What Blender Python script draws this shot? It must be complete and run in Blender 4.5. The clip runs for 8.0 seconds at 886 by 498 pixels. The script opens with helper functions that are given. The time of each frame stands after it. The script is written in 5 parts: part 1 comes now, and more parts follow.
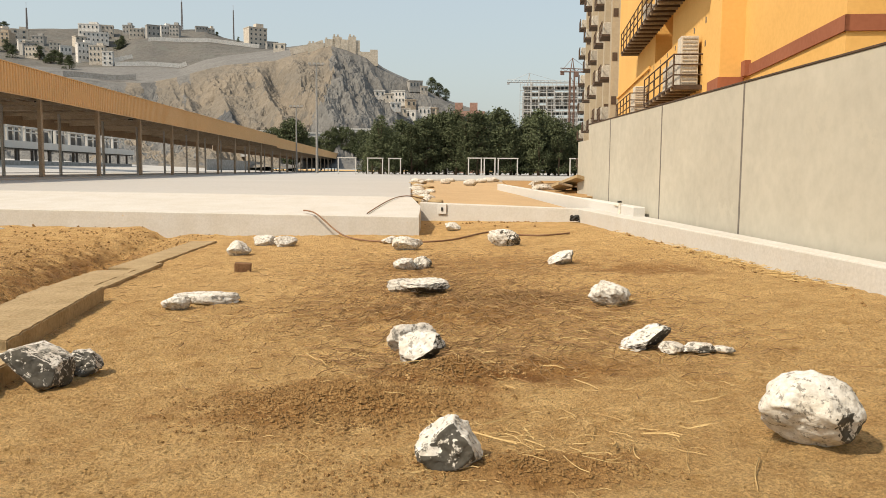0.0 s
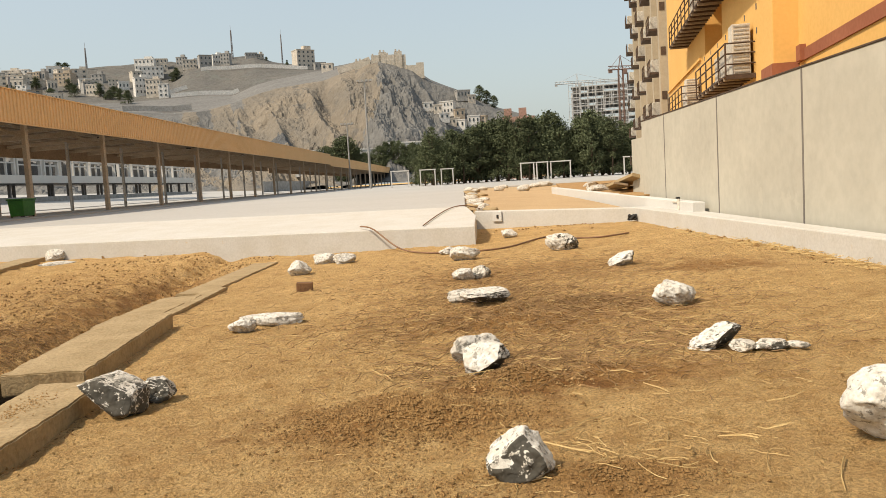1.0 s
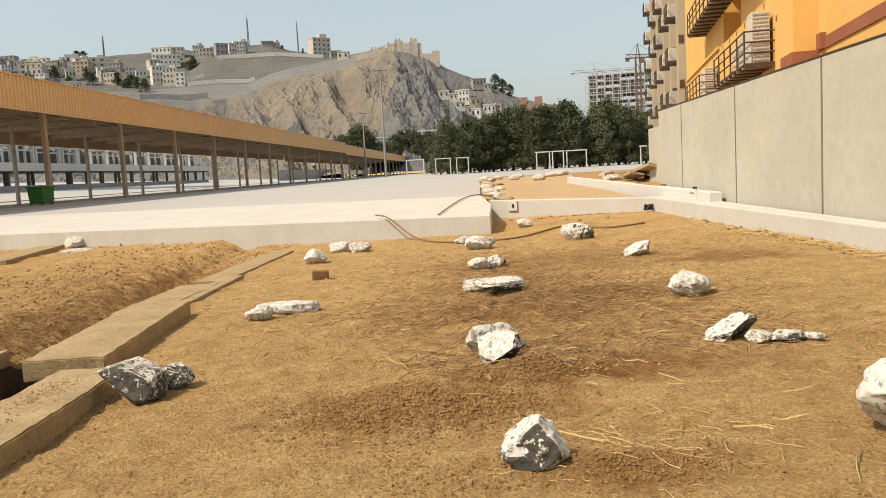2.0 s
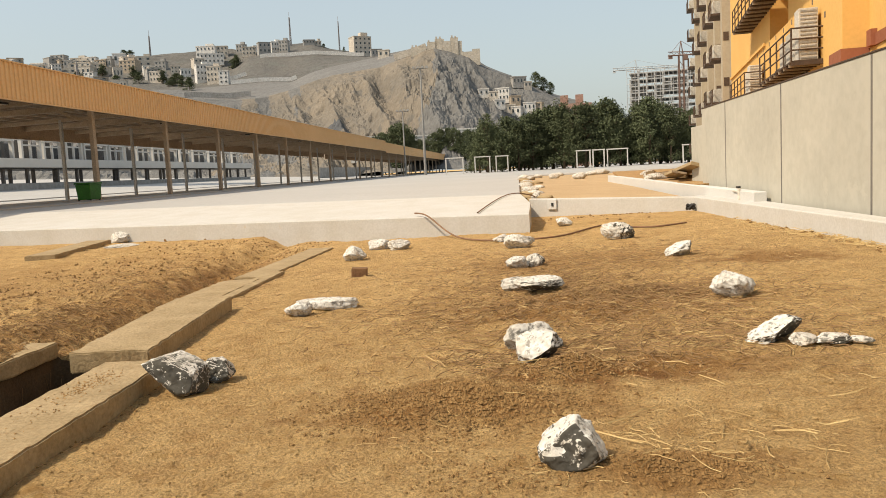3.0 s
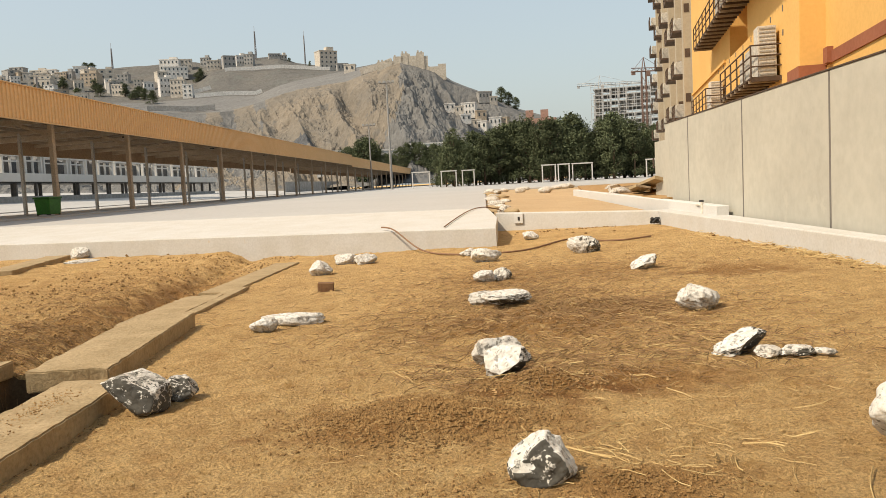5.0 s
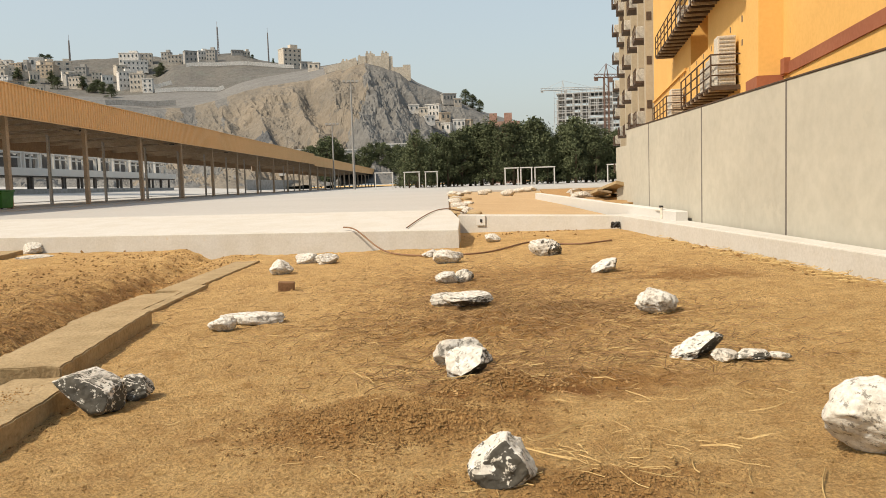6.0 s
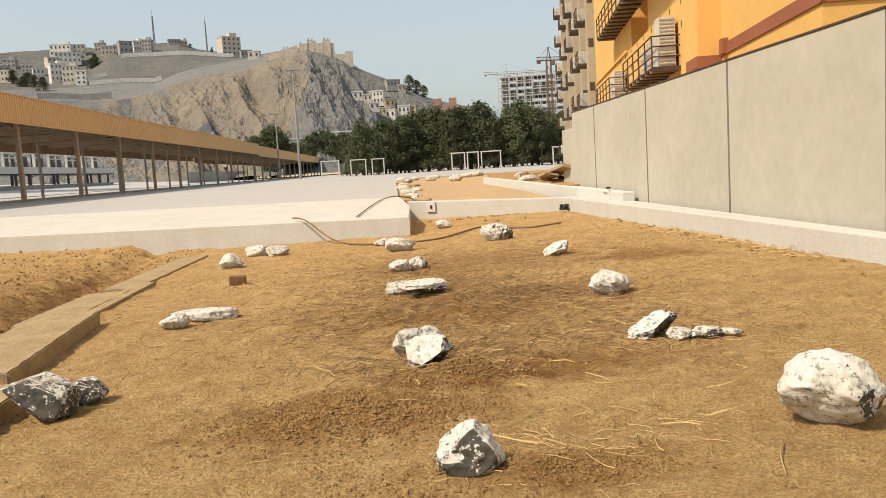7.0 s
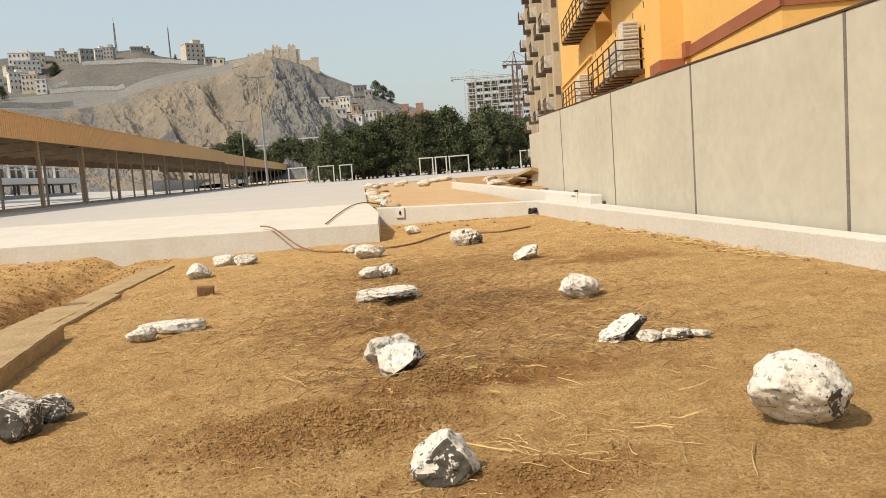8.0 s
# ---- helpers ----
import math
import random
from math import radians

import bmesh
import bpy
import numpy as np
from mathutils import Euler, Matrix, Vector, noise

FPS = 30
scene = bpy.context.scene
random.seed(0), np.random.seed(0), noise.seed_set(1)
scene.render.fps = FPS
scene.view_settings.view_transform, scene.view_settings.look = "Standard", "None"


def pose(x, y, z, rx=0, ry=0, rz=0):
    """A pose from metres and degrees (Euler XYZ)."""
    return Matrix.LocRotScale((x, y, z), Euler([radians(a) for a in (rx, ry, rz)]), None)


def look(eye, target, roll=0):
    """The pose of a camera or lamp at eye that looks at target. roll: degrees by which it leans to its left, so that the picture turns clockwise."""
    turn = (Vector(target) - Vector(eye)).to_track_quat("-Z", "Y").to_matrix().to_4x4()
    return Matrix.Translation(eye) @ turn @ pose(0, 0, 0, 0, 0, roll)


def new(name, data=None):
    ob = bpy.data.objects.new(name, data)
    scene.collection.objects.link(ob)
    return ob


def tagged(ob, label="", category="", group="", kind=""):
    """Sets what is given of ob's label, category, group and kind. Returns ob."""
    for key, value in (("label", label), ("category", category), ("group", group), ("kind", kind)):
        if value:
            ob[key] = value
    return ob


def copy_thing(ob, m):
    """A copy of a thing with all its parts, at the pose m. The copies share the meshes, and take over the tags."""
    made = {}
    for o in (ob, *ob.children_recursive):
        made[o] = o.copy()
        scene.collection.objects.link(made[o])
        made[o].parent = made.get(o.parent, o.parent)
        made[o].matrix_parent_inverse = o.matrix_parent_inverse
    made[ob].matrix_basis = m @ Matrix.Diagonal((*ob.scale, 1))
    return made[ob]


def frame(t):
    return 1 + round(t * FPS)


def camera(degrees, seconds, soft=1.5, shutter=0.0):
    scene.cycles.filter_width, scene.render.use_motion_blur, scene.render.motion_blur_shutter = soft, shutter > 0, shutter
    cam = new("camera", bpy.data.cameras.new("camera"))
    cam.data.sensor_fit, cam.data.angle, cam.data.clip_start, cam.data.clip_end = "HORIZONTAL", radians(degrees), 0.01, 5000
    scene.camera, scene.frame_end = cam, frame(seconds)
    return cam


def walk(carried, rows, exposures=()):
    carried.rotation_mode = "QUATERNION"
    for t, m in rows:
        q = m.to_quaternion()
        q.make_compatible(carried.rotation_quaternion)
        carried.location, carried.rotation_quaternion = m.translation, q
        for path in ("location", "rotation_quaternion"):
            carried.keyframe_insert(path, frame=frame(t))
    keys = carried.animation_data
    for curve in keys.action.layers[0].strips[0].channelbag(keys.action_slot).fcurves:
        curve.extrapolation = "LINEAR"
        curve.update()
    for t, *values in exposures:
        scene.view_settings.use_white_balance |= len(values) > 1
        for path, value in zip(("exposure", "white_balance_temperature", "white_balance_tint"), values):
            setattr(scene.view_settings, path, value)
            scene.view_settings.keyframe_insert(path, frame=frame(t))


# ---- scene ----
cam = camera(58.3, 8.0, soft=0.8)
PATH = [
    (0, (0.02, -0.005, 1.483), (0.1, 1.984, 1.293), 0.5),
    (0.5, (0.025, 0.017, 1.502), (0.107, 2.01, 1.356), -3.5),
    (1, (0.012, 0.01, 1.499), (-0.051, 2.002, 1.334), -3.3),
    (1.5, (0.007, -0.008, 1.504), (-0.069, 1.982, 1.317), -3.2),
    (3, (0.008, -0.012, 1.503), (-0.191, 1.969, 1.313), -2.9),
    (3.5, (0.003, -0.019, 1.507), (-0.257, 1.957, 1.337), -2.9),
    (4, (0.008, -0.029, 1.506), (-0.338, 1.934, 1.346), -3.3),
    (4.5, (0.006, 0.026, 1.502), (-0.304, 1.994, 1.323), -3.4),
    (5, (-0.001, 0.03, 1.502), (-0.115, 2.02, 1.343), -2.9),
    (6.5, (-0.026, 0.05, 1.494), (-0.006, 2.043, 1.334), -2.2),
    (7, (-0.068, 0.061, 1.518), (0.04, 2.048, 1.318), -3.4),
    (7.5, (-0.06, 0.093, 1.536), (0.085, 2.078, 1.336), -4.1),
    (8, (-0.07, 0.083, 1.535), (0.115, 2.065, 1.342), -4.2),
]
walk(cam, [(t, look(eye, target, roll)) for t, eye, target, roll in PATH], [(0.0, 0.4), (8.0, 0.4)])

# ---- light ----
SUN_FROM = Vector((-0.80, -0.42, 0.0)).normalized()
SUN_ELEV = radians(50)
world = bpy.data.worlds.new("sky")
scene.world = world
world.use_nodes = True
wn = world.node_tree.nodes
sky = wn.new("ShaderNodeTexSky")
sky.sky_type = "NISHITA"
sky.sun_disc = False
sky.sun_elevation = SUN_ELEV
sky.sun_rotation = math.atan2(SUN_FROM.x, SUN_FROM.y)
sky.air_density, sky.dust_density, sky.ozone_density = 1.4, 3.5, 0.8
wn["Background"].inputs["Strength"].default_value = 0.14
# pale dust haze over the clear sky
haze = wn.new("ShaderNodeMix")
haze.data_type = "RGBA"
haze.inputs[0].default_value = 0.6
haze.inputs[7].default_value = (3.15, 3.5, 3.6, 1)
world.node_tree.links.new(sky.outputs[0], haze.inputs[6])
world.node_tree.links.new(haze.outputs[2], wn["Background"].inputs["Color"])
sun = new("sun", bpy.data.lights.new("sun", "SUN"))
sun.data.energy, sun.data.angle, sun.data.color = 3.8, radians(1.5), (1.0, 0.86, 0.67)
to_sun = SUN_FROM * math.cos(SUN_ELEV) + Vector((0, 0, math.sin(SUN_ELEV)))
sun.matrix_basis = Matrix.Translation(to_sun * 50) @ to_sun.to_track_quat("Z", "Y").to_matrix().to_4x4()


# ---- materials ----
def material(name, a, b=None, rough=0.85, fine=40.0, broad=1.5, bump=0.3, depth=0.01, metal=0.0, c=None, patch=0.5, rand=0.0, spec=0.3, grainy=0.28, clumps=0.0):
    """Colour a, blended to b by fine and broad noise, and to c in patches; fine relief."""
    m = bpy.data.materials.new(name)
    m.use_nodes = True
    n, l = m.node_tree.nodes, m.node_tree.links
    bsdf = n["Principled BSDF"]
    bsdf.inputs["Metallic"].default_value = metal
    bsdf.inputs["Specular IOR Level"].default_value = spec
    co = n.new("ShaderNodeTexCoord").outputs["Object"]

    def grain(scale, detail=6.0, r=0.6):
        t = n.new("ShaderNodeTexNoise")
        t.inputs["Scale"].default_value, t.inputs["Detail"].default_value, t.inputs["Roughness"].default_value = scale, detail, r
        l.new(co, t.inputs["Vector"])
        return t.outputs["Fac"]

    def ramp(fac, lo, hi):
        r = n.new("ShaderNodeMapRange")
        r.inputs["From Min"].default_value, r.inputs["From Max"].default_value = lo, hi
        l.new(fac, r.inputs["Value"])
        return r.outputs["Result"]

    def mix(fac, x, y, kind="MIX"):
        k = n.new("ShaderNodeMix")
        k.data_type, k.blend_type = "RGBA", kind
        for s, v in ((k.inputs[0], fac), (k.inputs[6], x), (k.inputs[7], y)):
            if isinstance(v, (int, float)):
                s.default_value = v
            elif isinstance(v, tuple):
                s.default_value = (*v, 1)
            else:
                l.new(v, s)
        return k.outputs[2]

    b = b or tuple(v * 0.75 for v in a)
    f, g = grain(fine), grain(broad, 4.0)
    col = mix(ramp(g, 0.35, 0.65), a, b)
    # with clumps, crisper dark specks put the shadows of grains into the colour
    col = mix(ramp(f, *((0.44, 0.58) if clumps else (0.38, 0.66))), col, mix(1.0, col, (1 - grainy, 1 - grainy * 1.05, 1 - grainy * 1.1), "MULTIPLY"))
    if c:
        p = grain(broad * 3.1, 7.0, 0.68)
        col = mix(ramp(p, patch - 0.025, patch + 0.025), col, c)
    height = f
    if clumps:
        v = grain(clumps, 7.0, 0.75)
        # low parts of the clump relief are darker in colour too
        col = mix(ramp(v, 0.36, 0.58), mix(1.0, col, (0.87, 0.83, 0.78), "MULTIPLY"), col)
        q = grain(clumps * 0.27, 6.0, 0.7)
        col = mix(ramp(q, 0.40, 0.60), mix(1.0, col, (0.84, 0.785, 0.72), "MULTIPLY"), col)
        ad = n.new("ShaderNodeMath")
        ad.operation = "MULTIPLY_ADD"
        ad.inputs[1].default_value = 2.0
        l.new(v, ad.inputs[0])
        l.new(f, ad.inputs[2])
        height = ad.outputs[0]
    if rand:
        info = n.new("ShaderNodeObjectInfo")
        hsv = n.new("ShaderNodeHueSaturation")
        l.new(ramp(info.outputs["Random"], 0.0, 1.0), hsv.inputs["Value"])
        hsv.inputs["Value"].links[0].from_node.inputs["To Min"].default_value = 1 - rand
        hsv.inputs["Value"].links[0].from_node.inputs["To Max"].default_value = 1 + rand
        l.new(col, hsv.inputs["Color"])
        col = hsv.outputs["Color"]
    l.new(col, bsdf.inputs["Base Color"])
    rr = ramp(f, 0.2, 0.8)
    rr.node.inputs["To Min"].default_value, rr.node.inputs["To Max"].default_value = max(rough - 0.12, 0.05), min(rough + 0.1, 1)
    l.new(rr, bsdf.inputs["Roughness"])
    if bump:
        bp = n.new("ShaderNodeBump")
        bp.inputs["Strength"].default_value, bp.inputs["Distance"].default_value = bump, depth
        l.new(height, bp.inputs["Height"])
        l.new(bp.outputs["Normal"], bsdf.inputs["Normal"])
    return m


SAND = material("sand", (0.85, 0.58, 0.255), (0.715, 0.468, 0.195), 0.95, 52, 1.3, 1.0, 0.055, c=(0.58, 0.365, 0.135), patch=0.61, grainy=0.28, clumps=17.0)


def stain(mat, col, spots):
    """Damp or bare patches with ragged outlines: centre, half sizes, strength."""
    n, l = mat.node_tree.nodes, mat.node_tree.links
    bsdf = n["Principled BSDF"]
    co = n.new("ShaderNodeTexCoord").outputs["Object"]
    nz = n.new("ShaderNodeTexNoise")
    nz.inputs["Scale"].default_value, nz.inputs["Detail"].default_value = 3.0, 8.0
    l.new(co, nz.inputs["Vector"])
    cur = bsdf.inputs["Base Color"].links[0].from_socket
    for x, y, rx, ry, power in spots:
        mp = n.new("ShaderNodeMapping")
        mp.vector_type = "TEXTURE"
        mp.inputs["Location"].default_value = (x, y, 0)
        mp.inputs["Scale"].default_value = (rx, ry, 4.0)
        l.new(co, mp.inputs["Vector"])
        ln = n.new("ShaderNodeVectorMath")
        ln.operation = "LENGTH"
        l.new(mp.outputs[0], ln.inputs[0])
        ad = n.new("ShaderNodeMath")
        ad.operation = "MULTIPLY_ADD"
        l.new(nz.outputs["Fac"], ad.inputs[0])
        ad.inputs[1].default_value = 2.2
        l.new(ln.outputs["Value"], ad.inputs[2])
        mr = n.new("ShaderNodeMapRange")
        mr.inputs["From Min"].default_value, mr.inputs["From Max"].default_value = 1.55, 2.3
        mr.inputs["To Min"].default_value, mr.inputs["To Max"].default_value = power, 0.0
        l.new(ad.outputs[0], mr.inputs["Value"])
        k = n.new("ShaderNodeMix")
        k.data_type, k.blend_type = "RGBA", "MULTIPLY"
        l.new(mr.outputs[0], k.inputs[0])
        l.new(cur, k.inputs[6])
        k.inputs[7].default_value = (*col, 1)
        cur = k.outputs[2]
    l.new(cur, bsdf.inputs["Base Color"])


stain(SAND, (0.60, 0.49, 0.37), [(1.15, 5.75, 0.75, 0.45, 1.0), (3.5, 11.4, 0.9, 0.8, 0.9), (0.5, 8.4, 1.6, 1.1, 0.95), (1.3, 9.0, 0.6, 0.35, 0.8), (-0.45, 4.95, 0.95, 0.62, 1.0), (0.35, 5.7, 0.6, 0.4, 0.9), (0.7, 3.75, 0.55, 0.3, 0.8), (-5.3, 10.0, 0.7, 4.0, 0.6), (-5.2, 6.3, 0.8, 1.4, 0.45), (1.0, 12.5, 2.2, 1.4, 0.6), (-7.5, 13.0, 3.0, 4.0, 0.3), (-5.3, 14.0, 0.7, 3.0, 0.6)])
SAND_PALE = material("pale_sand", (0.50, 0.36, 0.205), (0.44, 0.31, 0.17), 0.95, 30, 0.5, 0.5, 0.02)
MAT_SOIL = material("turned_soil", (0.42, 0.26, 0.11), (0.33, 0.20, 0.08), 0.95, 60, 3, 0.8, 0.01)
# soil darkened well past damp, to put the pit's shade into its colour
PIT_SHADE = material("shaded_pit_soil", (0.11, 0.068, 0.032), (0.075, 0.047, 0.022), 0.95, 40, 3, 0.9, 0.02)
CLOD = material("damp_soil", (0.29, 0.17, 0.062), (0.21, 0.12, 0.043), 0.95, 60, 3, 0.8, 0.01)
STRAW = material("straw", (0.55, 0.40, 0.18), (0.42, 0.28, 0.11), 0.8, 60, 4, 0.0)
WHITE = material("whitewash", (0.58, 0.565, 0.53), (0.54, 0.525, 0.49), 0.8, 25, 0.35, 0.2, 0.01, grainy=0.08)
WHITE_DIRTY = material("stained_whitewash", (0.53, 0.512, 0.475), (0.49, 0.462, 0.41), 0.85, 22, 1.3, 0.35, 0.012, c=(0.50, 0.42, 0.31), patch=0.69, grainy=0.12)
PLAZA = material("white_paving", (0.425, 0.41, 0.385), (0.39, 0.375, 0.35), 0.75, 6, 0.08, 0.1, 0.01, grainy=0.07)
CONCRETE_WALL = material("grey_panel", (0.47, 0.446, 0.372), (0.405, 0.383, 0.32), 0.85, 5, 0.5, 0.12, 0.004, c=(0.43, 0.405, 0.335), patch=0.60, grainy=0.08)
JOINT = material("joint_filler", (0.20, 0.18, 0.16), None, 0.9, 30, 2, 0.2)
SLAB = material("dusty_concrete", (0.40, 0.298, 0.165), (0.30, 0.218, 0.112), 0.92, 30, 2.2, 0.8, 0.015, c=(0.27, 0.185, 0.09), patch=0.63, grainy=0.26)
ROCK_W = material("painted_rock", (0.68, 0.66, 0.61), (0.56, 0.51, 0.43), 0.85, 28, 7, 0.9, 0.014, c=(0.27, 0.25, 0.215), patch=0.56)
ROCK_P = material("pitted_painted_rock", (0.70, 0.68, 0.63), (0.58, 0.54, 0.46), 0.85, 30, 7, 0.9, 0.014, c=(0.22, 0.205, 0.175), patch=0.575)
ROCK_M = material("half_painted_rock", (0.68, 0.65, 0.59), (0.46, 0.40, 0.32), 0.85, 28, 6, 0.9, 0.014, c=(0.20, 0.185, 0.155), patch=0.53)
ROCK_D = material("dark_rock", (0.062, 0.058, 0.048), (0.09, 0.082, 0.065), 0.75, 30, 7, 0.7, 0.01, c=(0.66, 0.63, 0.56), patch=0.60)
BRICK = material("brown_brick", (0.23, 0.125, 0.06), (0.16, 0.085, 0.04), 0.9, 40, 6, 0.6, 0.01)
FASCIA = material("tan_sheet", (0.68, 0.44, 0.215), (0.64, 0.415, 0.20), 0.55, 6, 0.2, 0.05, 0.01, grainy=0.08)
STEEL = material("beige_steel", (0.42, 0.345, 0.26), (0.34, 0.27, 0.195), 0.6, 12, 1.2, 0.1)
STEEL_GREY = material("grey_steel", (0.42, 0.41, 0.39), (0.34, 0.33, 0.31), 0.5, 15, 1, 0.1, metal=0.4)
UNDER = material("roof_underside", (0.34, 0.24, 0.155), (0.28, 0.195, 0.12), 0.8, 8, 0.6, 0.1)
YELLOW = material("yellow_render", (0.70, 0.425, 0.135), (0.65, 0.385, 0.115), 0.85, 8, 0.3, 0.1, 0.006, grainy=0.07)
BEIGE = material("beige_render", (0.42, 0.36, 0.265), (0.35, 0.295, 0.215), 0.85, 6, 0.3, 0.1, grainy=0.1)
BAND = material("red_brown_band", (0.30, 0.11, 0.055), (0.26, 0.09, 0.045), 0.8, 8, 0.6, 0.1, grainy=0.08)
IRON = material("rusty_iron", (0.12, 0.08, 0.055), (0.08, 0.055, 0.04), 0.7, 30, 4, 0.2, metal=0.3)
AC_WHITE = material("ac_casing", (0.62, 0.58, 0.50), (0.52, 0.47, 0.39), 0.6, 15, 2, 0.1, rand=0.2)
# dark greys for interior shade put into colour, and for plain dark parts
BAY_DARK = material("dark_grey", (0.14, 0.13, 0.12), (0.10, 0.095, 0.09), 0.7, 8, 1, 0.1)
DARK = material("near_black", (0.045, 0.042, 0.04), (0.03, 0.03, 0.03), 0.5, 10, 1, 0.0)
GLASS = material("window_glass", (0.06, 0.07, 0.075), (0.04, 0.05, 0.055), 0.15, 4, 0.4, 0.0, spec=0.6)
GREEN = material("green_plastic", (0.035, 0.155, 0.015), (0.028, 0.12, 0.012), 0.5, 15, 2, 0.05)
BLACK = material("black_rubber", (0.022, 0.021, 0.02), (0.03, 0.028, 0.025), 0.6, 30, 3, 0.1)
HOSE = material("brown_hose", (0.26, 0.15, 0.085), (0.20, 0.11, 0.06), 0.7, 40, 4, 0.1)
HOUSE_MATS = [
    material("cream_house", (0.58, 0.53, 0.455), (0.51, 0.46, 0.39), 0.9, 1.2, 0.15, 0.1),
    material("white_house", (0.70, 0.68, 0.64), (0.62, 0.60, 0.56), 0.9, 1.2, 0.15, 0.1),
    material("grey_house", (0.37, 0.36, 0.34), (0.31, 0.30, 0.28), 0.9, 1.2, 0.15, 0.1),
    material("sandstone_house", (0.44, 0.37, 0.29), (0.37, 0.31, 0.235), 0.9, 1.2, 0.15, 0.1),
]
RED_HOUSE = material("red_brick_house", (0.34, 0.215, 0.17), (0.29, 0.18, 0.14), 0.9, 2, 0.2, 0.1)
FORT = material("fort_stone", (0.55, 0.50, 0.42), (0.46, 0.415, 0.34), 0.95, 1.5, 0.3, 0.4, 0.2)
# rock colours greyed so that they carry the haze of distance
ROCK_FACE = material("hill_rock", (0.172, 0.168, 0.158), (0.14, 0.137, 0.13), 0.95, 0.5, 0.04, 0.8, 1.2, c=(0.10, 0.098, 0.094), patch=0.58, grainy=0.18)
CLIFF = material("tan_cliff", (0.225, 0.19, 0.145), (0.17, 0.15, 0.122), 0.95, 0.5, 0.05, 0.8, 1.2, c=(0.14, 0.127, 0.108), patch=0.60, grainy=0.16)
HILL_DARK = material("dark_hill_patch", (0.115, 0.118, 0.12), (0.09, 0.092, 0.095), 0.95, 0.4, 0.06, 0.8, 1.2)
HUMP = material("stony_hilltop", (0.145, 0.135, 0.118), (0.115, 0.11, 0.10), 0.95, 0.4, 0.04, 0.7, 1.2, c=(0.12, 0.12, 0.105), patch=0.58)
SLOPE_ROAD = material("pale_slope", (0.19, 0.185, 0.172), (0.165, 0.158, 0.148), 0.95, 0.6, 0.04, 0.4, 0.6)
BARK = material("bark", (0.13, 0.09, 0.06), (0.09, 0.065, 0.045), 0.95, 12, 2, 0.6, 0.02)
# leaf colour lifted, in part to carry the same haze
LEAF = material("dark_leaf", (0.125, 0.145, 0.078), (0.088, 0.105, 0.056), 0.9, 3, 0.35, 0.0, rand=0.25, spec=0.08)
SCAFFOLD = material("concrete_frame", (0.52, 0.52, 0.51), (0.45, 0.45, 0.44), 0.9, 1.5, 0.2, 0.1)
CRANE = material("crane_red", (0.22, 0.14, 0.11), (0.18, 0.12, 0.095), 0.7, 5, 0.5, 0.0)
MAST = material("mast_paint", (0.33, 0.31, 0.30), (0.28, 0.25, 0.24), 0.7, 5, 0.5, 0.0)


# ---- mesh helpers ----
def box(bm, c, s, rz=0.0, rx=0.0, ry=0.0, bevel=0.0):
    r = bmesh.ops.create_cube(bm, size=1.0)
    vs = r["verts"]
    m = pose(*c, rx, ry, rz) @ Matrix.Diagonal((*s, 1))
    bmesh.ops.transform(bm, matrix=m, verts=vs)
    if bevel:
        es = list({e for v in vs for e in v.link_edges})
        bmesh.ops.bevel(bm, geom=es, offset=bevel, segments=2, affect="EDGES", profile=0.6)
    return vs


def bar(bm, p, q, r=0.03, seg=8, r2=None):
    p, q = Vector(p), Vector(q)
    d = q - p
    g = bmesh.ops.create_cone(bm, cap_ends=True, segments=seg, radius1=r, radius2=r if r2 is None else r2, depth=d.length)
    bmesh.ops.transform(bm, matrix=Matrix.Translation((p + q) / 2) @ d.to_track_quat("Z", "Y").to_matrix().to_4x4(), verts=g["verts"])


def beam(bm, p, q, w, h):
    p, q = Vector(p), Vector(q)
    d = q - p
    g = bmesh.ops.create_cube(bm, size=1.0)
    bmesh.ops.transform(bm, matrix=Matrix.Translation((p + q) / 2) @ d.to_track_quat("Y", "Z").to_matrix().to_4x4() @ Matrix.Diagonal((w, d.length, h, 1)), verts=g["verts"])


def mesh(name, bm, mat, smooth=False):
    me = bpy.data.meshes.new(name)
    bm.to_mesh(me)
    bm.free()
    me.materials.append(mat)
    if smooth:
        me.polygons.foreach_set("use_smooth", [True] * len(me.polygons))
    return me


def part(name, bm, mat, parent=None, label="", smooth=False, at=None):
    ob = new(name, bm if isinstance(bm, bpy.types.Mesh) else mesh(name, bm, mat, smooth))
    ob.parent = parent
    if at is not None:
        ob.matrix_basis = at
    return tagged(ob, label)


def thing(name, label, category, at=None, group="", kind=""):
    ob = new(name)
    ob.matrix_basis = at if at is not None else Matrix.Identity(4)
    return tagged(ob, label, category, group, kind)


def one(name, bm, mat, label, category, group="", kind="", smooth=False, at=None):
    return tagged(part(name, bm, mat, None, "", smooth, at), label, category, group, kind)


def grid_mesh(name, X, Y, Z, mat, smooth=True):
    """A sheet over a grid of places."""
    h, w = X.shape
    co = np.stack([X, Y, Z], -1).reshape(-1, 3)
    i = np.arange(h * w).reshape(h, w)
    f = np.stack([i[:-1, :-1], i[:-1, 1:], i[1:, 1:], i[1:, :-1]], -1).reshape(-1, 4)
    me = bpy.data.meshes.new(name)
    me.from_pydata(co.tolist(), [], f.tolist())
    me.materials.append(mat)
    if smooth:
        me.polygons.foreach_set("use_smooth", [True] * len(me.polygons))
    return me


def hash2(ix, iy, seed):
    v = np.sin(ix * 127.1 + iy * 311.7 + seed * 74.7) * 43758.5453
    return v - np.floor(v)


